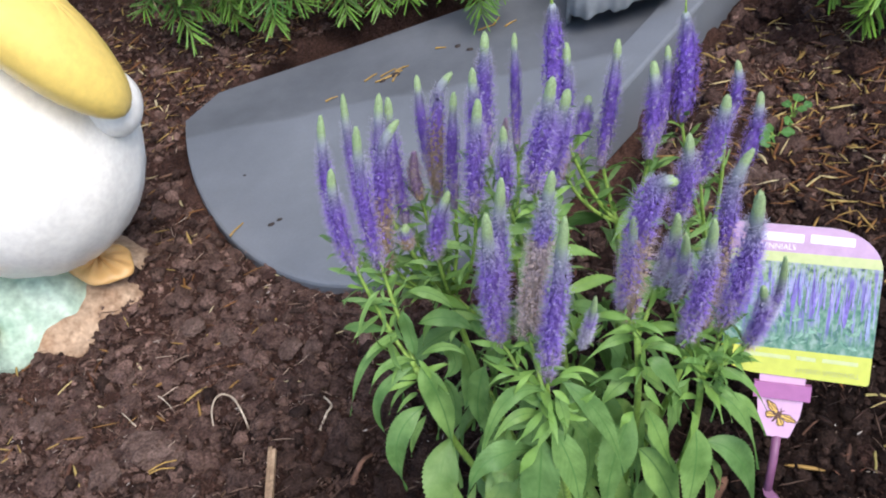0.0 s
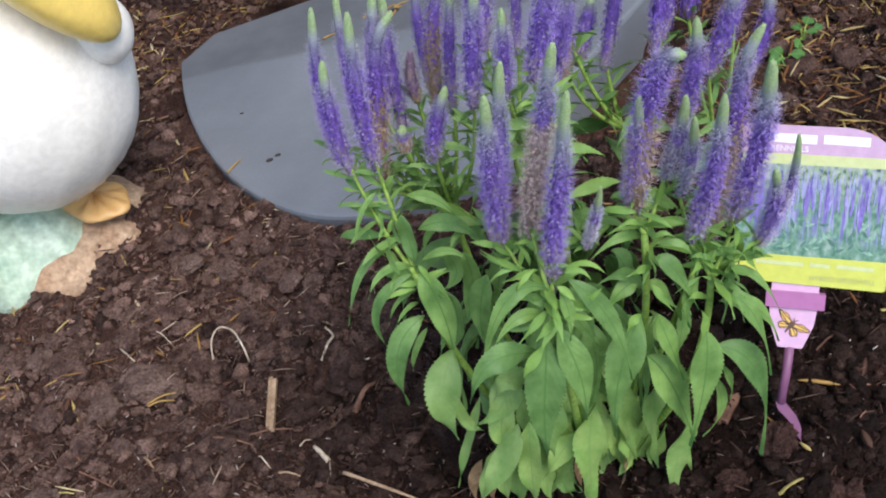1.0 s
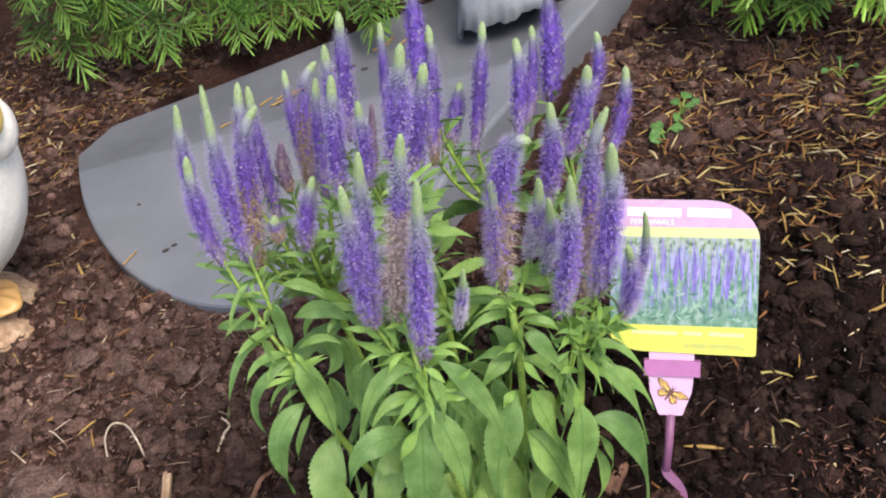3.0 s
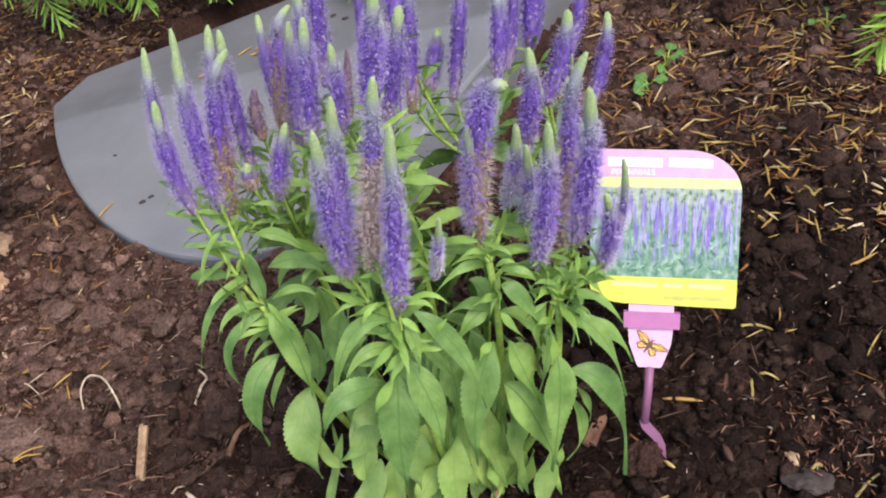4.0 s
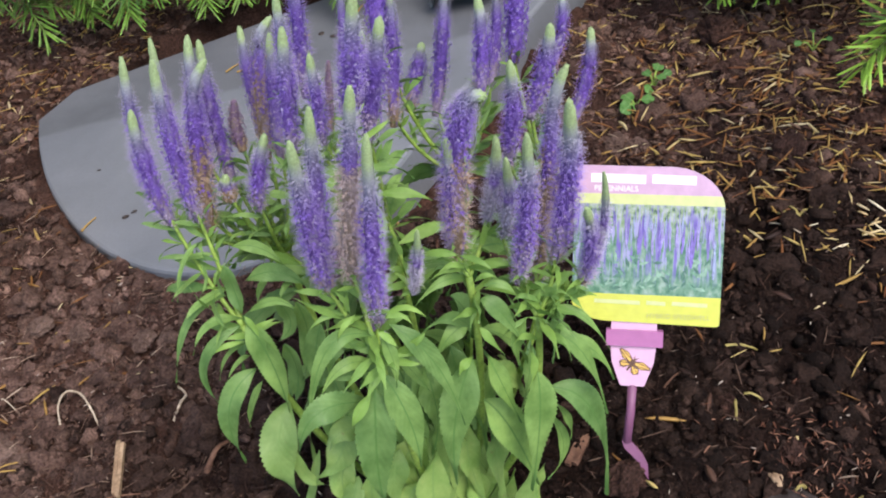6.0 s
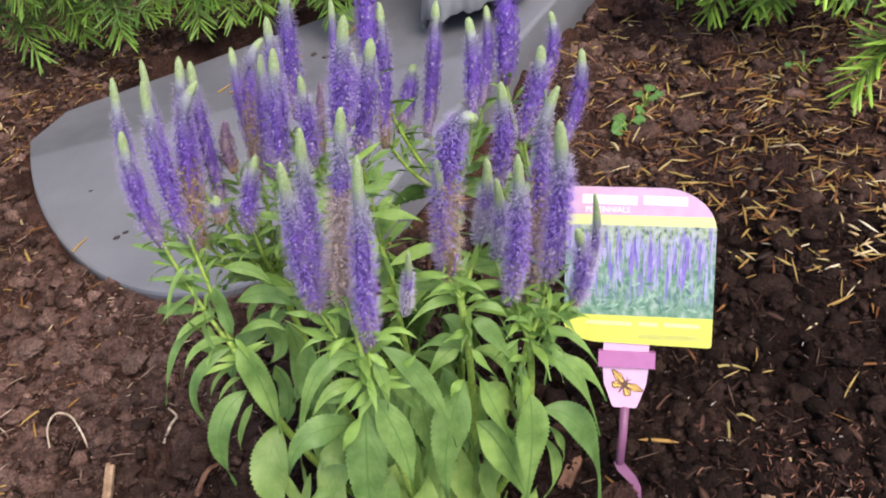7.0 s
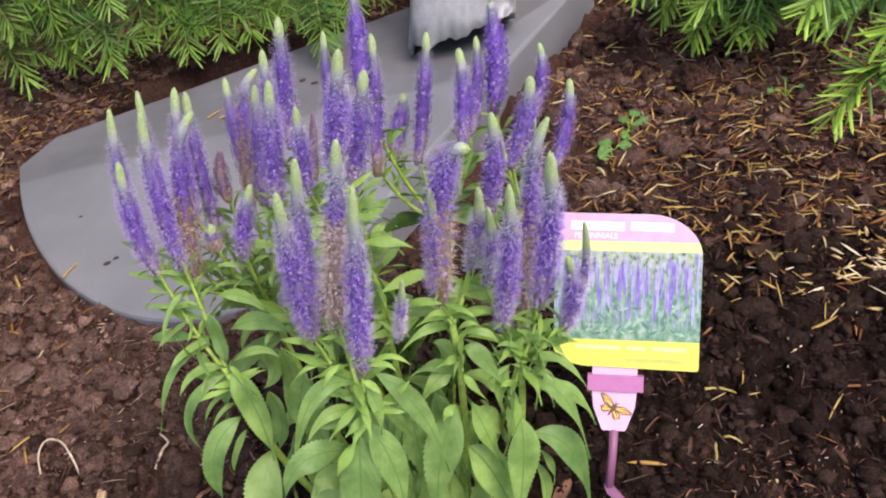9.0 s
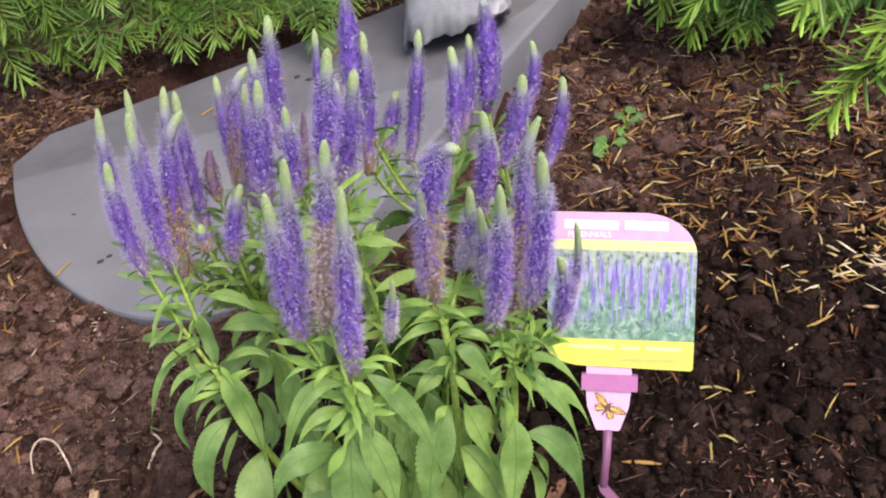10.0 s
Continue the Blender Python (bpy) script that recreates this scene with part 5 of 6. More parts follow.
leaf((0.162, 0.364, 0.196), (0.175, 0.358, 0.188), (0.186, 0.354, 0.161), 0.0027)
leaf((0.159, 0.358, 0.206), (0.157, 0.354, 0.187), (0.152, 0.352, 0.166), 0.0039)
leaf((0.144, 0.362, 0.196), (0.136, 0.358, 0.183), (0.135, 0.356, 0.164), 0.0048)
leaf((0.141, 0.350, 0.182), (0.141, 0.347, 0.172), (0.136, 0.345, 0.159), 0.0030, "young")
leaf((0.160, 0.376, 0.157), (0.179, 0.370, 0.150), (0.190, 0.366, 0.122), 0.0055)
leaf((0.149, 0.368, 0.105), (0.153, 0.362, 0.080), (0.140, 0.358, 0.060), 0.0052)
leaf((0.153, 0.362, 0.120), (0.158, 0.358, 0.107), (0.157, 0.356, 0.093), 0.0030)
leaf((0.162, 0.358, 0.232), (0.163, 0.356, 0.223), (0.160, 0.354, 0.214), 0.0020, "young")
leaf((0.166, 0.362, 0.203), (0.174, 0.360, 0.208), (0.180, 0.358, 0.205), 0.0021, "young")
leaf((0.168, 0.362, 0.204), (0.172, 0.360, 0.199), (0.175, 0.358, 0.192), 0.0018, "young")
leaf((0.153, 0.360, 0.206), (0.144, 0.358, 0.216), (0.137, 0.356, 0.216), 0.0017, "young")
leaf((0.148, 0.360, 0.179), (0.140, 0.357, 0.188), (0.133, 0.355, 0.185), 0.0021, "young")
leaf((0.126, 0.366, 0.223), (0.136, 0.362, 0.223), (0.142, 0.360, 0.210), 0.0023)
leaf((0.118, 0.372, 0.122), (0.126, 0.366, 0.112), (0.133, 0.362, 0.092), 0.0060)
leaf((0.010, 0.384, 0.113), (-0.006, 0.378, 0.077), (-0.020, 0.374, 0.047), 0.0043, "old")
leaf((0.028, 0.368, 0.100), (0.014, 0.358, 0.079), (-0.011, 0.352, 0.055), 0.0104, "old")
leaf((0.036, 0.366, 0.101), (0.031, 0.356, 0.071), (0.026, 0.350, 0.027), 0.0094, "old")
leaf((0.062, 0.370, 0.078), (0.050, 0.364, 0.067), (0.035, 0.360, 0.051), 0.0077, "old")
leaf((0.077, 0.366, 0.105), (0.067, 0.356, 0.065), (0.066, 0.350, 0.012), 0.0115, "old")
leaf((0.032, 0.374, 0.149), (0.025, 0.366, 0.128), (0.008, 0.362, 0.117), 0.0108, "old")
leaf((0.091, 0.386, 0.053), (0.097, 0.380, 0.033), (0.086, 0.376, 0.012), 0.0097, "old")
leaf((0.111, 0.390, 0.029), (0.098, 0.384, 0.004), (0.097, 0.380, -0.025), 0.0077, "old")
leaf((0.133, 0.366, 0.068), (0.121, 0.360, 0.030), (0.118, 0.356, -0.013), 0.0081, "old")
leaf((0.124, 0.384, 0.095), (0.112, 0.376, 0.065), (0.113, 0.372, 0.017), 0.0096, "old")
leaf((0.073, 0.382, 0.101), (0.057, 0.376, 0.090), (0.066, 0.372, 0.063), 0.0104, "old")
leaf((0.101, 0.388, 0.095), (0.096, 0.382, 0.065), (0.102, 0.378, 0.024), 0.0093, "old")
leaf((0.029, 0.376, 0.114), (0.019, 0.370, 0.099), (0.020, 0.366, 0.074), 0.0092, "old")
leaf((0.057, 0.374, 0.107), (0.049, 0.368, 0.090), (0.047, 0.364, 0.064), 0.0096, "old")
leaf((-0.002, 0.384, 0.119), (-0.001, 0.380, 0.101), (0.010, 0.378, 0.089), 0.0048, "old")
leaf((0.021, 0.372, 0.071), (0.012, 0.366, 0.053), (0.011, 0.364, 0.024), 0.0072, "old")
leaf((0.046, 0.374, 0.057), (0.038, 0.370, 0.034), (0.039, 0.368, 0.010), 0.0059, "old")
leaf((0.045, 0.366, 0.140), (0.031, 0.360, 0.153), (0.020, 0.356, 0.143), 0.0075, "old")
leaf((0.071, 0.366, 0.193), (0.079, 0.362, 0.177), (0.083, 0.360, 0.163), 0.0036)
leaf((0.052, 0.368, 0.209), (0.040, 0.364, 0.207), (0.034, 0.362, 0.192), 0.0035)
leaf((0.090, 0.400, 0.144), (0.079, 0.394, 0.130), (0.078, 0.390, 0.098), 0.0074)
leaf((0.103, 0.388, 0.136), (0.094, 0.384, 0.129), (0.084, 0.382, 0.133), 0.0040)
leaf((0.124, 0.396, 0.134), (0.112, 0.390, 0.104), (0.111, 0.386, 0.065), 0.0083)
leaf((0.070, 0.388, 0.125), (0.070, 0.382, 0.105), (0.074, 0.380, 0.083), 0.0082)
leaf((0.035, 0.384, 0.154), (0.025, 0.378, 0.145), (0.022, 0.376, 0.123), 0.0071)
leaf((0.142, 0.378, 0.048), (0.134, 0.374, 0.033), (0.135, 0.372, -0.004), 0.0059, "old")
leaf((0.093, 0.392, 0.071), (0.091, 0.386, 0.038), (0.090, 0.382, -0.006), 0.0104, "old")
leaf((0.112, 0.394, 0.055), (0.107, 0.388, 0.021), (0.092, 0.384, -0.017), 0.0099, "old")
leaf((0.123, 0.388, 0.038), (0.112, 0.382, 0.014), (0.116, 0.378, -0.020), 0.0084, "old")
leaf((0.031, 0.378, 0.071), (0.021, 0.370, 0.043), (0.018, 0.366, 0.009), 0.0088, "old")
leaf((0.012, 0.380, 0.065), (0.003, 0.372, 0.049), (-0.011, 0.368, 0.028), 0.0080, "old")
leaf((0.052, 0.382, 0.043), (0.050, 0.376, 0.019), (0.058, 0.374, -0.002), 0.0068, "old")
leaf((-0.004, 0.396, 0.127), (-0.006, 0.390, 0.108), (-0.000, 0.386, 0.087), 0.0069, "old")
leaf((0.096, 0.396, 0.035), (0.080, 0.390, 0.012), (0.078, 0.386, -0.012), 0.0077, "old")
small = put("small_leaves", POOL["verts"], POOL["faces"], POOL_MATS, plant, slots=POOL["slots"])
tagged(small, "mass of small narrow green leaves along the stems", kind="stuff")
small_uv = small.data.uv_layers.new(name="UVMap")
loop_verts = np.zeros(len(small.data.loops), int)
small.data.loops.foreach_get("vertex_index", loop_verts)
small_uv.data.foreach_set("uv", np.array(POOL["uv"])[loop_verts].ravel())
# leaves inside and on the far side of the plant
for k in range(100):
    a = rng.uniform(0.1, 3.0) if k % 2 else rng.uniform(-2.6, -0.5)
    r0, z0 = (rng.uniform(0.03, 0.07), rng.uniform(0.06, 0.18)) if k % 2 else (rng.uniform(0.005, 0.050), rng.uniform(0.055, 0.15))
    size = rng.uniform(0.042, 0.066)
    p = CROWN + vec((math.cos(a) * r0, math.sin(a) * r0, z0))
    q = p + unit(vec((math.cos(a) * 0.32 + rng.uniform(-0.35, 0.35), math.sin(a) * 0.40, -1.0))) * size
    q[2] = max(q[2], rng.uniform(0.008, 0.02))
    blade("leaf", (p, q, size * rng.uniform(0.12, 0.16), rng.uniform(0.05, 0.35), rng.uniform(-0.8, 0.8)), PALE_LEAF if z0 < 0.10 else LEAF, plant, crumple=rng.uniform(0.02, 0.16), hook=rng.uniform(0.0, 0.3), fold=rng.uniform(0.0, 0.5), n=32)
for x, y, d in ((-0.012, 0.392, 0.5), (0.0, 0.386, -0.6), (0.060, 0.378, 1.3), (0.085, 0.372, 0.2)):
    q = vec(on_ground(x, y, 0.004))
    p = q + vec((0.012 * math.cos(d), 0.016, 0.028))
    tagged(blade("leaf", (p, q, 0.0045, 0.4, 1.4), DEAD_LEAF, plant), "withered curled brown leaf")


# ---- yew shrubs ----
yew_back = empty("yew_shrub", (-0.12, 1.58, 0.0), "dark green yew shrub with drooping needle sprays over mulch", "shrub", "yew shrubs")
yew_side = empty("yew_shrub", (1.0, 0.98, 0.0), "yew shrub with bright yellow-green new needle tips, nearest coloured sunlit", "shrub", "yew shrubs")
yrs = np.random.RandomState(21)
OLD_NEEDLE, NEW_NEEDLE = vec((0.034, 0.110, 0.020)), vec((0.20, 0.37, 0.045))


def needle_run(verts, faces, tint, a, b, c, fresh, size=1.0, spread=0.3, half=0.0018):
    """Needles in two ranks along a bent twig from a over b to c."""
    line = bezier(a, b, c, 25)
    ln = sum(np.linalg.norm(line[k + 1] - line[k]) for k in range(24))
    count = int(ln / (0.0026 if fresh == 0.35 else 0.0012 if spread > 0.4 and half < 0.0013 else 0.0016))
    for k in range(count):
        t = (k + 0.5) / count
        i = min(23, int(t * 24))
        p = line[i] + (line[i + 1] - line[i]) * (t * 24 - i)
        d = unit(line[i + 1] - line[i])
        s = unit(np.cross(d, vec((0, 0, 1))) + yrs.normal(0, 0.1, 3)) * (1 if k % 2 else -1)
        tilt = yrs.normal(0, spread)
        s = unit(s * math.cos(tilt) + np.cross(d, s) * math.sin(tilt))
        ang = radians(94 - 64 * t ** 1.4 if half < 0.0013 else 72 - 44 * t) + yrs.uniform(-0.2, 0.2)
        e = unit(d * math.cos(ang) + s * math.sin(ang) + vec((0, 0, yrs.uniform(-0.15, 0.35))))
        n = size * yrs.uniform(0.025, 0.037) * (1 - 0.35 * t ** 4)
        w = unit(np.cross(e, vec((0, 0, 1)) + yrs.normal(0, 0.3, 3))) * half * size
        up = np.cross(w, e) * 0.3
        tipdrop = vec((0, 0, -n * yrs.uniform(0.02, 0.20)))
        c0 = (OLD_NEEDLE * (1 - min(1.0, fresh * t * t)) + NEW_NEEDLE * min(1.0, fresh * t * t)) * yrs.uniform(0.7, 1.35)
        i0 = len(verts)
        q1, q2 = p + e * n * 0.25, p + e * n * 0.88 + tipdrop
        verts += [p - w * 0.3, p + w * 0.3, q1 + w, q1 - w, q1 + up, q2 + w * 0.7, q2 - w * 0.7, q2 + up, p + e * n + tipdrop]
        faces += [(i0, i0 + 1, i0 + 2, i0 + 4), (i0, i0 + 4, i0 + 3), (i0 + 4, i0 + 2, i0 + 5, i0 + 7), (i0 + 3, i0 + 4, i0 + 7, i0 + 6), (i0 + 7, i0 + 5, i0 + 8), (i0 + 6, i0 + 7, i0 + 8), (i0 + 2, i0 + 3, i0 + 6, i0 + 5), (i0 + 5, i0 + 6, i0 + 8), (i0 + 1, i0, i0 + 3, i0 + 2)]
        tint += [c0 * 0.7, c0 * 0.7, c0 * 0.9, c0 * 0.9, c0, c0 * 1.2, c0 * 1.2, c0 * 1.2, c0 * 1.4]


def spray(shrub, root, tip, fresh=None, tone=None, arch=0.25):
    """A drooping branchlet: twig with side twigs, all with needles."""
    root, tip, shift = vec(root), vec(tip), vec(shrub.location)
    if fresh is None:
        # the branch that carries an outer spray
        low = shift + vec((0, 0, 0.10))
        v, f = tube(bezier(low, (low + root) / 2 + vec((0, 0, 0.12)), root, 9), list(np.linspace(0.007, 0.0022, 9)), 7)
        put("limb", [x - shift for x in v], f, [BARKWOOD], shrub)
    fresh = (0.55 if shrub is yew_back else 0.9) if fresh is None else fresh
    fresh = tone if tone is not None else fresh
    bend = vec((0, 0, arch * np.linalg.norm(tip - root)))
    mid = (root + tip) / 2 + bend
    verts, faces, tint = [], [], []
    wild = (0.42, 0.0011) if shrub is yew_back else (0.55, 0.0017)
    needle_run(verts, faces, tint, root, mid, tip, fresh, 1.15, *wild)
    line = bezier(root, mid, tip, 9)
    d = unit(tip - root)
    s = unit(np.cross(d, vec((0, 0, 1))))
    tv, tf = tube(line, list(np.linspace(0.0022, 0.0008, 9)), 6)
    for k, b in ((3, 1), (5, -1)):
        if shrub is yew_side and root[1] < 0.70 and b > 0:
            continue
        e = line[k] + (d * 0.5 + s * b * 0.7 + vec((0, 0, yrs.uniform(-0.25, 0.1)))) * yrs.uniform(0.04, 0.07)
        m = (line[k] + e) / 2 + vec((0, 0, 0.006))
        needle_run(verts, faces, tint, line[k], m, e, fresh, 1.0, *wild)
        v2, f2 = tube(bezier(line[k], m, e, 5), list(np.linspace(0.0013, 0.0006, 5)), 5)
        tf += [tuple(i + len(tv) for i in f) for f in f2]
        tv += v2
    twig = put("twig", [v - shift for v in tv], tf, [TWIG], shrub)
    ob = put("needles", [v - shift for v in verts], faces, [NEEDLE], twig, smooth=False)
    la = ob.data.color_attributes.new("tint", "FLOAT_COLOR", "POINT")
    la.data.foreach_set("color", np.concatenate([np.array(tint), np.ones((len(tint), 1))], 1).clip(0, 1).ravel())


spray(yew_back, (-0.205, 1.300, 0.155), (-0.190, 1.220, 0.080))
spray(yew_back, (-0.293, 1.300, 0.117), (-0.246, 1.200, 0.063))
spray(yew_back, (-0.234, 1.350, 0.095), (-0.188, 1.222, 0.060))
spray(yew_back, (-0.281, 1.300, 0.176), (-0.235, 1.200, 0.130))
spray(yew_back, (-0.130, 1.210, 0.126), (-0.127, 1.120, 0.091))
spray(yew_back, (-0.087, 1.300, 0.139), (-0.093, 1.220, 0.080))
spray(yew_back, (-0.051, 1.300, 0.113), (-0.037, 1.200, 0.077))
spray(yew_back, (-0.187, 1.300, 0.180), (-0.188, 1.200, 0.127))
spray(yew_back, (0.018, 1.270, 0.099), (-0.001, 1.150, 0.064))
spray(yew_back, (0.041, 1.256, 0.095), (0.035, 1.166, 0.060))
spray(yew_back, (0.093, 1.284, 0.095), (0.059, 1.194, 0.060))
spray(yew_back, (-0.042, 1.255, 0.095), (-0.044, 1.165, 0.060))
spray(yew_back, (0.126, 1.172, 0.095), (0.116, 1.082, 0.060))
spray(yew_back, (0.174, 1.259, 0.095), (0.166, 1.169, 0.060))
spray(yew_back, (0.119, 1.261, 0.095), (0.108, 1.171, 0.060))
spray(yew_back, (-0.118, 1.250, 0.188), (-0.111, 1.150, 0.146))
# Tone 6 colours the two nearest sprays sunlit, on top of their new growth.
spray(yew_side, (0.544, 0.576, 0.165), (0.500, 0.610, 0.145), tone=6.0, arch=0.10)
spray(yew_side, (0.569, 0.599, 0.190), (0.520, 0.600, 0.180), tone=6.0, arch=0.10)
spray(yew_side, (0.515, 0.600, 0.237), (0.480, 0.620, 0.225), tone=1.2, arch=0.15)
spray(yew_side, (0.663, 0.847, 0.075), (0.638, 0.873, 0.050), tone=2.0, arch=0.08)
spray(yew_side, (0.564, 0.914, 0.075), (0.521, 0.933, 0.050), tone=2.0, arch=0.08)
spray(yew_side, (0.580, 0.904, 0.075), (0.554, 0.911, 0.050), tone=1.0, arch=0.08)
spray(yew_side, (0.572, 0.908, 0.075), (0.582, 0.893, 0.050), tone=0.7, arch=0.08)
spray(yew_side, (0.564, 0.906, 0.075), (0.604, 0.924, 0.050), tone=0.5, arch=0.08)
spray(yew_side, (0.569, 1.005, 0.075), (0.528, 1.023, 0.050), tone=0.8, arch=0.12)
spray(yew_side, (0.595, 0.987, 0.075), (0.574, 0.992, 0.050), tone=0.6, arch=0.12)
spray(yew_side, (0.530, 1.025, 0.075), (0.509, 1.040, 0.050), tone=0.9, arch=0.12)
spray(yew_side, (0.639, 0.965, 0.075), (0.609, 0.971, 0.050), tone=0.6, arch=0.12)
spray(yew_side, (0.551, 0.808, 0.148), (0.493, 0.858, 0.106), arch=0.14)
spray(yew_side, (0.508, 0.852, 0.148), (0.450, 0.926, 0.116), arch=0.14)
spray(yew_side, (0.620, 0.747, 0.148), (0.594, 0.795, 0.116), arch=0.14)
spray(yew_side, (0.509, 0.932, 0.148), (0.515, 0.906, 0.106), arch=0.14)
spray(yew_side, (0.624, 0.698, 0.162), (0.607, 0.752, 0.124), arch=0.14)
spray(yew_side, (0.512, 0.939, 0.138), (0.496, 0.951, 0.096), arch=0.14)
spray(yew_side, (0.519, 0.941, 0.148), (0.481, 0.961, 0.116), arch=0.14)
spray(yew_side, (0.584, 0.835, 0.158), (0.599, 0.835, 0.116), arch=0.14)


def shrub_body(shrub, centre, reach, count, low):
    """Trunk, limbs and the inner sprays of a shrub."""
    shift = vec(shrub.location)
    c = vec(centre)
    for k in range(7):
        a = k * 0.9 + 0.3
        end = c + vec((math.cos(a) * reach[0] * 0.7, math.sin(a) * reach[1] * 0.7, reach[2] * yrs.uniform(0.5, 0.9)))
        v, f = tube(bezier((c[0], c[1], -0.02), c + vec((0, 0, reach[2] * 0.3)), end, 9), list(np.linspace(0.014, 0.004, 9)), 8)
        put("limb", [x - shift for x in v], f, [BARKWOOD], shrub)
    for k in range(count):
        a, b = yrs.uniform(0, 6.28), yrs.uniform(low, 1.0)
        rad = yrs.uniform(0.12 if b > 0.55 else 0.55, 0.95)
        # upper sprays lean further out, above the view, added to shade the ground
        p = c + vec((math.cos(a) * reach[0] * rad * math.sqrt(1 - 0.6 * b * b), math.sin(a) * reach[1] * (1 + 0.7 * max(0.0, b - 0.4)) * rad * math.sqrt(1 - 0.6 * b * b), reach[2] * b))
        out = unit(vec((math.cos(a), math.sin(a), -0.1)))
        spray(shrub, p, p + out * 0.11 + vec((0, 0, -0.02)), 0.35)


shrub_body(yew_back, (-0.12, 1.58, 0.0), (0.58, 0.36, 0.85), 190, 0.18)
shrub_body(yew_side, (1.0, 0.98, 0.0), (0.36, 0.36, 0.50), 80, 0.22)


# ---- loose bits on the ground ----
GROUPS = {"clod": "clods on the soil", "yellow_needle": "yellow needles on the soil", "fallen_needle": "needles on the splash block", "soil_crumb": "crumbs on the splash block",
          "rootlet": "pale rootlets on the soil", "twig_bit": "twig bits on the soil", "straw_bit": "straws on the soil", "white_chip": "white chips on the soil"}


def bent_rod(name, pts, r0, r1, mat, label, category, sides=8, flat=1.0):
    line, full = [], [vec(p) for p in (pts[0], *pts, pts[-1])]
    for k in range(len(pts) - 1):
        a, b, c, d = full[k : k + 4]
        for t in np.linspace(0, 1, 6)[:-1]:
            line.append(0.5 * (2 * b + (c - a) * t + (2 * a - 5 * b + 4 * c - d) * t * t + (3 * b - a - 3 * c + d) * t ** 3))
    line.append(full[-1])
    wob = np.random.RandomState(len(name) + int(1000 * abs(pts[0][0])))
    line = [p + wob.normal(0, r0 * 0.10, 3) for p in line]
    v, f = tube(line, list(np.linspace(r0, r1, len(line)) * wob.uniform(0.85, 1.15, len(line))), sides)
    v = [vec((x[0], x[1], line[k // sides][2] + (x[2] - line[k // sides][2]) * flat)) for k, x in enumerate(v)]
    o = vec(pts[0])
    ob = put(name, [x - o for x in v], f, [mat])
    ob.location = o
    return tagged(ob, label, category, GROUPS.get(name, ""))


def stone(name, x, y, radii, mat, label, category, seed, turn=0.0, lift=0.1, crumbly=1.0):
    rs = np.random.RandomState(seed)
    bm = bmesh.new()
    bmesh.ops.create_icosphere(bm, subdivisions=4, radius=1.0)
    dirs = [unit(rs.normal(0, 1, 3)) for _ in range(9)]
    for v in bm.verts:
        p = vec(v.co)
        cut = max([0.0] + [(p @ d) - 0.72 for d in dirs]) if crumbly == 1.0 else 0.0
        rough = crumbly * sum(noise.noise(Vector(p * f + seed)) / g for f, g in ((1.8, 4.0), (4.5, 8.0), (11.0, 14.0)) + (((23.0, 18.0),) if crumbly != 1.0 else ()))
        p = p * (1 - 0.5 * cut) * (1 + rough)
        v.co = p * vec(radii)
    me = bpy.data.meshes.new(name)
    bm.to_mesh(me)
    bm.free()
    me.materials.append(mat)
    ob = new(name, me)
    ob.location = on_ground(x, y, radii[2] * lift)
    ob.rotation_euler = (rs.uniform(-0.2, 0.2), rs.uniform(-0.2, 0.2), turn)
    return tagged(ob, label, category, GROUPS.get(name, ""))


def split_chip(name, a, b, half, thick, mat, label, category):
    """A flat splinter with torn ends and a split along its length."""
    rs = np.random.RandomState(int(abs(a[0]) * 1e4))
    a, b = vec(a), vec(b)
    d = unit(b - a)
    w = unit(np.cross(d, vec((0, 0, 1))))
    u = np.cross(w, d)
    verts, faces = [], []
    n = 7
    for s0, s1 in ((-1.0, -0.03), (0.01, 1.0)):
        o = len(verts)
        for k in range(n):
            c = a + (b - a) * (k / (n - 1) + (rs.uniform(-0.06, 0.06) if k in (0, n - 1) else 0.0))
            lift = u * thick * rs.uniform(-0.15, 0.15)
            for e, h in ((s0, -1), (s1, -1), (s1, 1), (s0, 1)):
                verts.append(c + w * half * (e + rs.uniform(-0.05, 0.05)) + u * thick * h * rs.uniform(0.8, 1.0) + lift - a)
        for k in range(n - 1):
            for q in range(4):
                faces.append((o + 4 * k + q, o + 4 * k + (q + 1) % 4, o + 4 * k + 4 + (q + 1) % 4, o + 4 * k + 4 + q))
        faces += [(o + 3, o + 2, o + 1, o), tuple(o + 4 * (n - 1) + q for q in range(4))]
    ob = put(name, verts, faces, [mat], smooth=False)
    ob.location = a
    return tagged(ob, label, category)


g = on_ground
RED_CLODS = ((0.563, 0.949, 0.0151, 120), (0.493, 0.747, 0.0152, 121), (0.577, 0.811, 0.0152, 122), (0.514, 0.933, 0.0134, 123), (0.515, 1.013, 0.0155, 124), (0.543, 0.687, 0.0138, 125), (0.610, 0.919, 0.0137, 126), (0.478, 0.816, 0.0110, 127), (0.215, 0.320, 0.0205, 60), (0.170, 0.328, 0.0104, 61), (0.299, 0.284, 0.0180, 62), (0.188, 0.305, 0.0153, 63), (0.193, 0.371, 0.0154, 64), (0.240, 0.294, 0.0096, 65), (0.279, 0.264, 0.0125, 66), (0.155, 0.354, 0.0098, 67), (0.218, 0.285, 0.0109, 68), (0.308, 0.366, 0.0096, 69), (0.287, 0.416, 0.0090, 70))
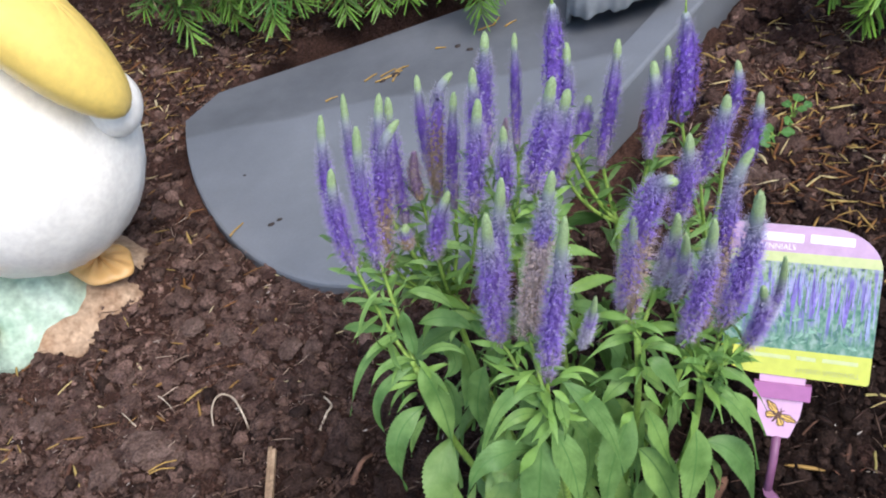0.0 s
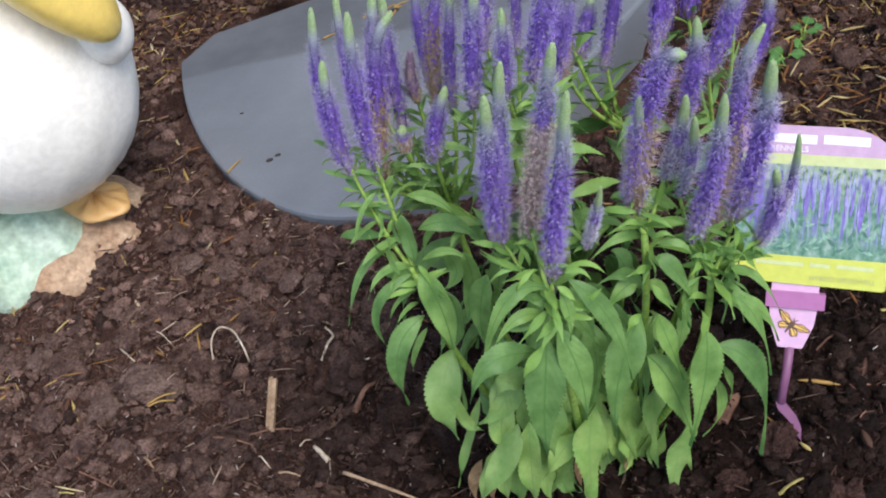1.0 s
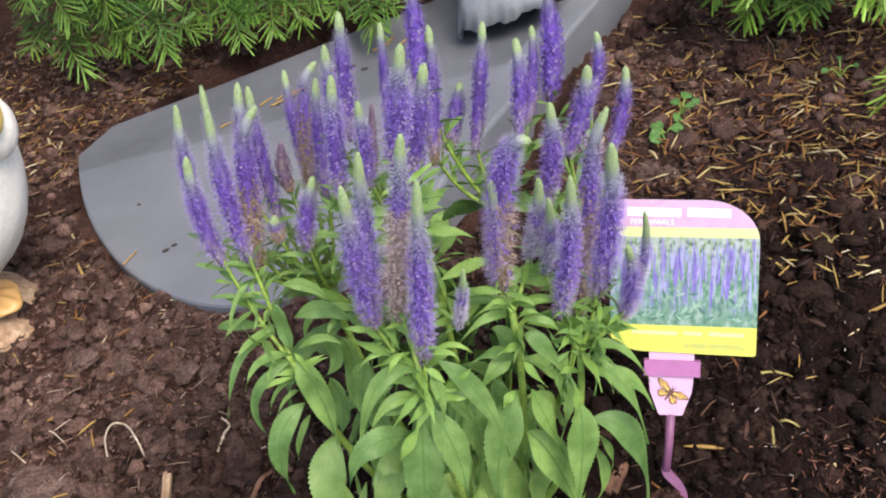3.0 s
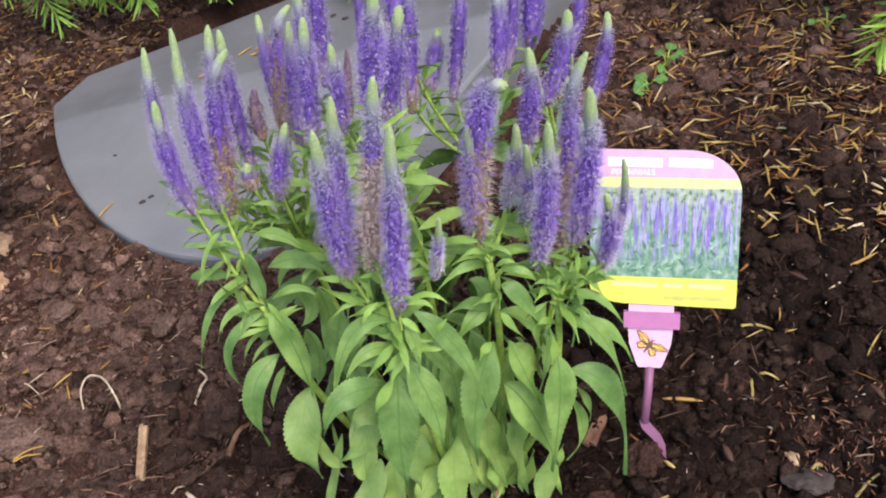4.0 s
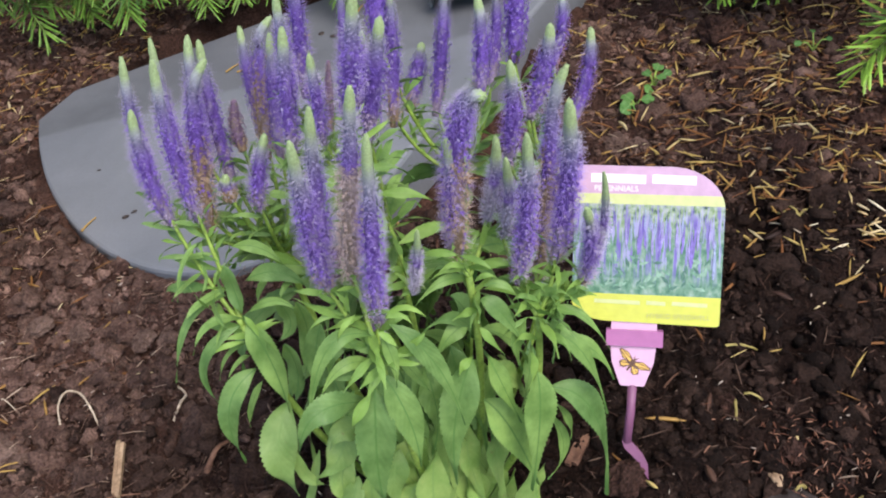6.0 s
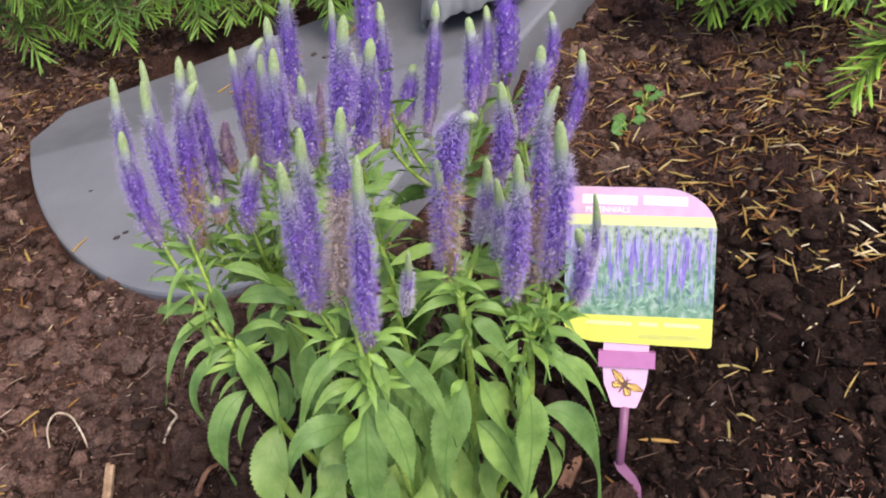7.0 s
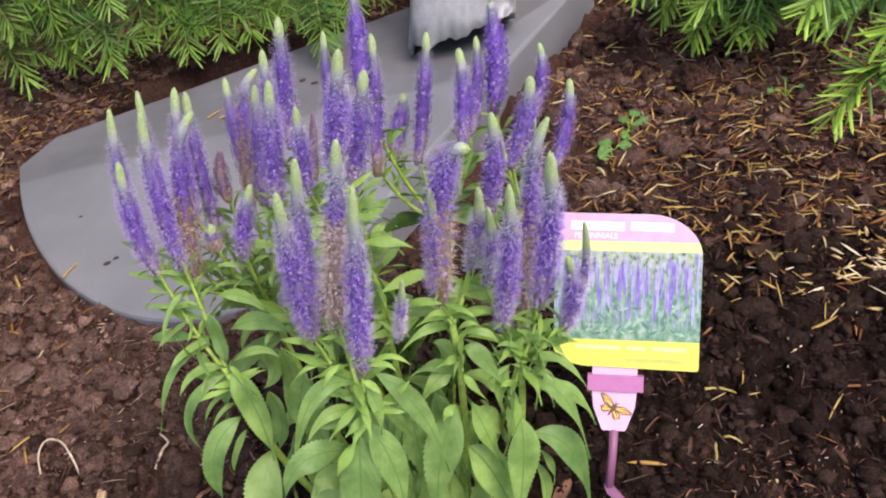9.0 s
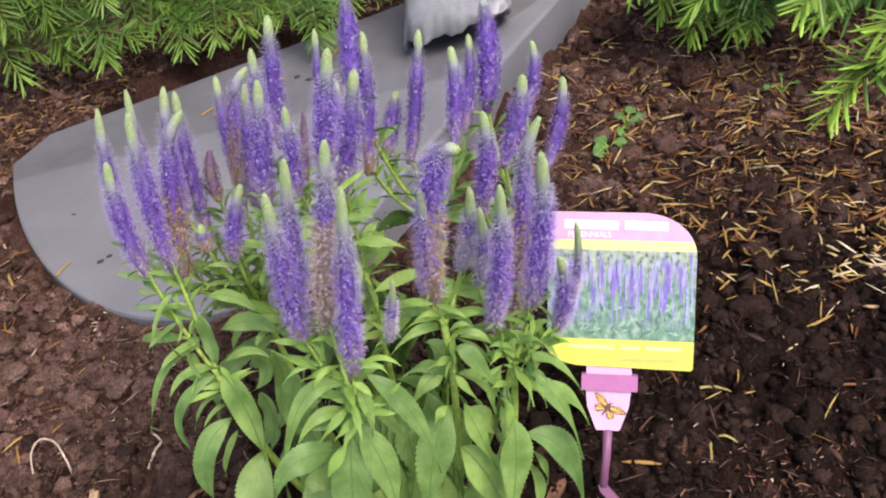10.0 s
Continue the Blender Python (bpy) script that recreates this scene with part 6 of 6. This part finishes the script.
DRY_CLODS = ((0.322, 0.743, 0.0170, 110), (0.337, 0.725, 0.0120, 111), (-0.265, 0.573, 0.0236, 90), (-0.245, 0.561, 0.0116, 91), (-0.305, 0.559, 0.0178, 92), (-0.284, 0.518, 0.0114, 93), (-0.281, 0.453, 0.0172, 94), (-0.344, 0.472, 0.0180, 95), (-0.121, 0.658, 0.0121, 96), (-0.380, 0.648, 0.0174, 97), (-0.294, 0.677, 0.0139, 98), (-0.239, 0.720, 0.0142, 99), (-0.142, 0.662, 0.0122, 100), (-0.200, 0.694, 0.0127, 101), (-0.086, 0.576, 0.0094, 102))
YELLOW = two_scale("yellow_needle", (0.24, 0.20, 0.06), (0.40, 0.33, 0.12), 60, 300, 0.5, 0.3, 0.0004)


def strewn(name, a, b, r, mat, label, category, lift=0.004, arch=0.003):
    pa, pb = vec(g(*a, lift)), vec(g(*b, lift))
    return bent_rod(name, [tuple(pa), tuple((pa + pb) / 2 + vec((0, 0, arch))), tuple(pb)], r * 0.8, r * 0.5, mat, label, category, 6, 0.5)


strewn("rootlet", (-0.267, 0.642), (-0.250, 0.621), 0.0008, PALE, "thin pale rootlet lying on soil", "root", arch=0.006)
strewn("straw_bit", (-0.262, 0.548), (-0.238, 0.555), 0.0014, STRAW, "short bent tan straw on soil", "straw")
strewn("straw_bit", (-0.260, 0.543), (-0.240, 0.547), 0.0013, STRAW, "short bent tan straw on soil", "straw")
strewn("twig_bit", (-0.206, 0.500), (-0.172, 0.482), 0.0013, BARKWOOD, "short reddish brown twig on soil", "twig")
strewn("rootlet", (-0.170, 0.473), (-0.161, 0.461), 0.0009, PALE, "thin pale rootlet lying on soil", "root", arch=0.007)
strewn("twig_bit", (-0.155, 0.456), (-0.139, 0.450), 0.0013, WOOD, "short pale twig on soil", "twig")
strewn("twig_bit", (-0.176, 0.492), (-0.140, 0.490), 0.0011, BARKWOOD, "short reddish brown twig on soil", "twig")
strewn("yellow_bit", (-0.247, 0.476), (-0.246, 0.463), 0.0018, YELLOW, "small yellow husk on soil", "husk")
strewn("rust_bit", (-0.263, 0.500), (-0.255, 0.488), 0.0018, ROCK, "small rusty brown chip on soil", "chip")
strewn("rootlet", (-0.071, 0.366), (-0.064, 0.378), 0.0011, PALE, "thin pale rootlet lying on soil", "root", arch=0.006)
strewn("white_chip", (-0.138, 0.476), (-0.129, 0.482), 0.0011, PALE, "small whitish chip on soil", "chip")
strewn("bark_piece", (-0.093, 0.497), (-0.075, 0.523), 0.0036, BARKWOOD, "reddish brown bark piece on soil", "bark", arch=0.006)
strewn("yellow_needle", (0.290, 0.416), (0.281, 0.394), 0.0014, YELLOW, "single yellow needle on dark soil", "needle")
strewn("yellow_needle", (0.298, 0.419), (0.308, 0.411), 0.0016, YELLOW, "single yellow needle on dark soil", "needle")
strewn("yellow_needle", (0.304, 0.463), (0.329, 0.462), 0.0018, YELLOW, "curved yellow needle on dark soil", "needle")
strewn("twig_bit", (0.246, 0.438), (0.266, 0.449), 0.0012, BARKWOOD, "short reddish brown twig on soil", "twig")
strewn("rootlet", (0.398, 0.582), (0.412, 0.556), 0.0011, PALE, "thin pale rootlet lying on soil", "root")
for a, b in (((0.406, 0.584), (0.418, 0.570)), ((0.418, 0.590), (0.418, 0.570)), ((0.432, 0.582), (0.418, 0.570))):
    strewn("yellow_needle", a, b, 0.0018, YELLOW, "yellow needle in a small cluster on soil", "needle")
strewn("yellow_needle", (0.287, 0.308), (0.301, 0.312), 0.0022, YELLOW, "short yellow needle on dark soil", "needle")
strewn("straw_bit", (0.312, 0.312), (0.334, 0.322), 0.0014, YELLOW, "bent yellow straw on dark soil", "straw")
strewn("yellow_needle", (0.302, 0.338), (0.293, 0.334), 0.0020, YELLOW, "short yellow needle on dark soil", "needle")
strewn("yellow_needle", (0.178, 0.334), (0.197, 0.340), 0.0018, YELLOW, "greenish yellow needle on dark soil", "needle")
strewn("grass_blade", (0.094, 0.358), (0.093, 0.340), 0.0016, WEED, "short green blade on soil", "grass", arch=0.008)
strewn("twig_bit", (-0.333, 0.510), (-0.287, 0.480), 0.0012, BARKWOOD, "short reddish brown twig on soil", "twig")
strewn("straw_bit", (-0.341, 0.484), (-0.314, 0.475), 0.0014, YELLOW, "short pale straw on soil", "straw")
strewn("rootlet", (-0.312, 0.648), (-0.282, 0.608), 0.0012, PALE, "thin pale rootlet lying on soil", "root", arch=0.006)
stone("stone_chip", 0.274, 0.293, (0.0035, 0.0085, 0.003), DRY_CLOD, "grey chip leaning on the tan stone", "stone", 47, -0.3, 1.6)
stone("dry_leaf_bit", 0.286, 0.347, (0.0042, 0.0095, 0.0022), WOOD, "tan curled dry leaf scrap on soil", "leaf", 48, -0.15, 0.8)
stone("bark_flake", -0.197, 0.518, (0.0085, 0.0065, 0.004), ROCK, "round tan bark flake on soil", "bark", 41)
stone("grey_flake", -0.208, 0.467, (0.008, 0.006, 0.002), SLATE, "thin grey flake on soil", "flake", 42)
stone("pale_bit", 0.284, 0.302, (0.006, 0.010, 0.004), SLATE, "greyish crust on the tan stone", "stone", 43, 0.3)
stone("clod", 0.236, 0.320, (0.020, 0.012, 0.009), CLOD, "brown clod of soil near the plant", "clod", 44, 0.1)
stone("clod", 0.300, 0.290, (0.011, 0.008, 0.006), ROCK, "rusty brown clod of soil", "clod", 45, 0.1)
for x, y, r, seed in ((0.416, 1.022, 0.016, 131), (0.448, 1.030, 0.019, 132), (0.459, 0.963, 0.016, 133), (0.480, 0.872, 0.018, 134), (0.433, 0.968, 0.014, 135), (0.460, 0.670, 0.020, 136), (0.467, 0.810, 0.014, 137), (0.390, 0.986, 0.011, 138)):
    stone("clod", x, y, (r, r * 0.8, r * 0.75), RED_CLOD, "rough crumbly dark brown clod among fallen needles", "clod", seed, seed * 0.7, 0.4, 1.7)
for x, y, r, seed in RED_CLODS:
    stone("clod", x, y, (r, r * 0.8, r * 0.7), RED_CLOD, "rough crumbly reddish brown clod of soil", "clod", seed, seed * 0.7, 0.3, 1.7)
for x, y, r, seed in DRY_CLODS:
    stone("clod", x, y, (r, r * 0.75, r * 0.5), DRY_CLOD, "dry greyish brown clod of soil", "clod", seed, seed * 0.7, 0.3, 1.2)
stone("clod", 0.326, 0.295, (0.018, 0.014, 0.010), CLOD, "brown clod of soil", "clod", 46, 0.9)
bent_rod("curled_root", [g(-0.213, 0.588, 0.001), g(-0.211, 0.603, 0.009), g(-0.203, 0.613, 0.015), g(-0.193, 0.611, 0.014), g(-0.186, 0.598, 0.007), g(-0.182, 0.584, 0.002)], 0.0008, 0.0010, PALE, "pale curled root standing up from soil", "root")
bent_rod("root_bit", [g(-0.118, 0.560, 0.002), g(-0.110, 0.570, 0.008), g(-0.106, 0.582, 0.010), g(-0.112, 0.592, 0.005)], 0.0012, 0.0009, PALE, "short pale curled root on soil", "root")
split_chip("wood_stick", (-0.1545, 0.538, 0.012), (-0.158, 0.490, 0.010), 0.0031, 0.0022, WOOD, "short tan split wood stick lying on soil", "stick")
bent_rod("twig", [(-0.103, 0.434, 0.010), (-0.066, 0.407, 0.010), (-0.029, 0.380, 0.009)], 0.0014, 0.0009, WOOD, "thin pale brown twig on soil", "twig")
split_chip("wood_chip", (0.163, 0.398, 0.013), (0.182, 0.417, 0.017), 0.0042, 0.0022, BARKWOOD, "brown flat wood chip half under leaves", "wood chip")
bent_rod("white_chip", [g(-0.128, 0.476, 0.003), g(-0.123, 0.468, 0.004), g(-0.117, 0.458, 0.003)], 0.0016, 0.0020, PALE, "small whitish chip on soil", "chip")
stone("tan_rock", 0.268, 0.306, (0.017, 0.012, 0.010), ROCK, "tan broken stone on dark soil", "stone", 3, 0.5)
stone("grey_rock", 0.288, 0.330, (0.017, 0.013, 0.005), SLATE, "flat dark grey stone on soil", "stone", 5, -0.4)
stone("clod", 0.362, 0.772, (0.021, 0.015, 0.013), CLOD, "greyish brown clod of soil", "clod", 7, 0.3)
stone("clod", -0.268, 0.578, (0.030, 0.021, 0.014), CLOD, "large brown clod of soil", "clod", 8, 0.1)
stone("clod", 0.205, 0.330, (0.015, 0.012, 0.010), CLOD, "brown clod of soil near the plant", "clod", 9, 0.8)
stone("clod", 0.168, 0.335, (0.012, 0.010, 0.009), CLOD, "brown clod of soil near the plant", "clod", 10, 0.2)


def block_top(x):
    return 0.019 + 0.026 * (x + 0.2)


for x, y, a, ln, kind in ((-0.005, 1.052, 0.4, 0.030, "dry_needle"), (0.003, 1.058, 0.7, 0.024, "dry_needle"), (-0.013, 1.048, 0.2, 0.026, "dry_needle"), (-0.001, 1.046, 1.1, 0.020, "dry_needle"), (-0.009, 1.060, 0.5, 0.022, "dry_needle"), (0.009, 1.062, 0.3, 0.018, "dry_needle"), (-0.191, 0.831, 0.9, 0.022, "dry_needle"), (-0.080, 1.035, 0.3, 0.016, "dry_needle"), (-0.030, 1.060, 0.6, 0.020, "dry_needle"), (0.060, 1.085, -0.3, 0.014, "dry_needle"), (0.120, 1.105, 0.2, 0.022, "dry_needle"), (0.135, 1.115, 1.0, 0.016, "dry_needle"), (0.150, 1.100, 0.5, 0.018, "dry_needle")):
    z = block_top(x) + 0.0016
    bent_rod("fallen_needle", [(x - math.cos(a) * ln / 2, y - math.sin(a) * ln / 2, z), (x, y, z + 0.0006), (x + math.cos(a) * ln / 2, y + math.sin(a) * ln / 2, z)], 0.0012, 0.0006, STRAW, "single dry yellow needle lying on the concrete", "needle", 6)
for x, y, r, seed in ((-0.154, 0.825, 0.0048, 31), (-0.145, 0.830, 0.0040, 32), (-0.185, 0.926, 0.0026, 33), (0.080, 1.080, 0.0050, 34), (-0.001, 1.052, 0.0075, 35), (-0.017, 1.046, 0.0050, 36), (0.093, 1.065, 0.0055, 37)):
    ob = stone("soil_crumb", x, y, (r * 0.8, r * 0.5, r * 0.3), SLATE, "dark crumb of soil lying on the concrete", "soil crumb", seed)
    ob.location.z = block_top(x) + r * 0.2


def weed(x, y, turns, size, label):
    o = on_ground(x, y)
    w = empty("weed_seedling", o, label, "weed")
    for k, (a, r, s) in enumerate(turns):
        end = vec(o) + vec((math.cos(a) * r, math.sin(a) * r, 0.012 + 0.004 * (k % 2)))
        v, f = tube(bezier(o, (vec(o) + end) / 2 + vec((0, 0, 0.01)), end, 5), [0.0008] * 5, 5)
        put("stem", [p - vec(o) for p in v], f, [STEM], w)
        q = end + vec((math.cos(a), math.sin(a), 0.0)) * size * s
        blade("leaf", (end, q, size * s * 0.47, 0.10, 0.2), WEED, w, fold=0.1, owner=vec(o), round_=0.0)


weed(0.357, 0.783, ((1.8, 0.006, 1.0), (-0.43, 0.006, 0.85), (-1.9, 0.002, 0.7), (-2.47, 0.010, 1.0), (2.9, 0.004, 0.7)), 0.0145, "small round-leaved green weed seedling in mulch")
weed(0.389, 0.818, ((0.99, 0.018, 0.95), (1.9, 0.004, 0.8), (-2.2, 0.011, 0.9), (-0.6, 0.004, 0.7), (0.3, 0.014, 0.7)), 0.0135, "small green weed seedling in mulch")
weed(0.550, 0.796, ((2.9, 0.012, 0.8), (1.2, 0.010, 0.7), (-0.2, 0.012, 0.7)), 0.009, "tiny pale green weed seedling in mulch")
fallen = empty("fallen_leaf", g(-0.023, 0.376, 0.004), "small fresh green leaf lying on soil", "leaf")
blade("blade", ((-0.036, 0.372, fallen.location.z + 0.002), (-0.008, 0.380, fallen.location.z + 0.006), 0.0075, 0.1), WEED, fallen, owner=vec((-0.02, 0.5, 0)))
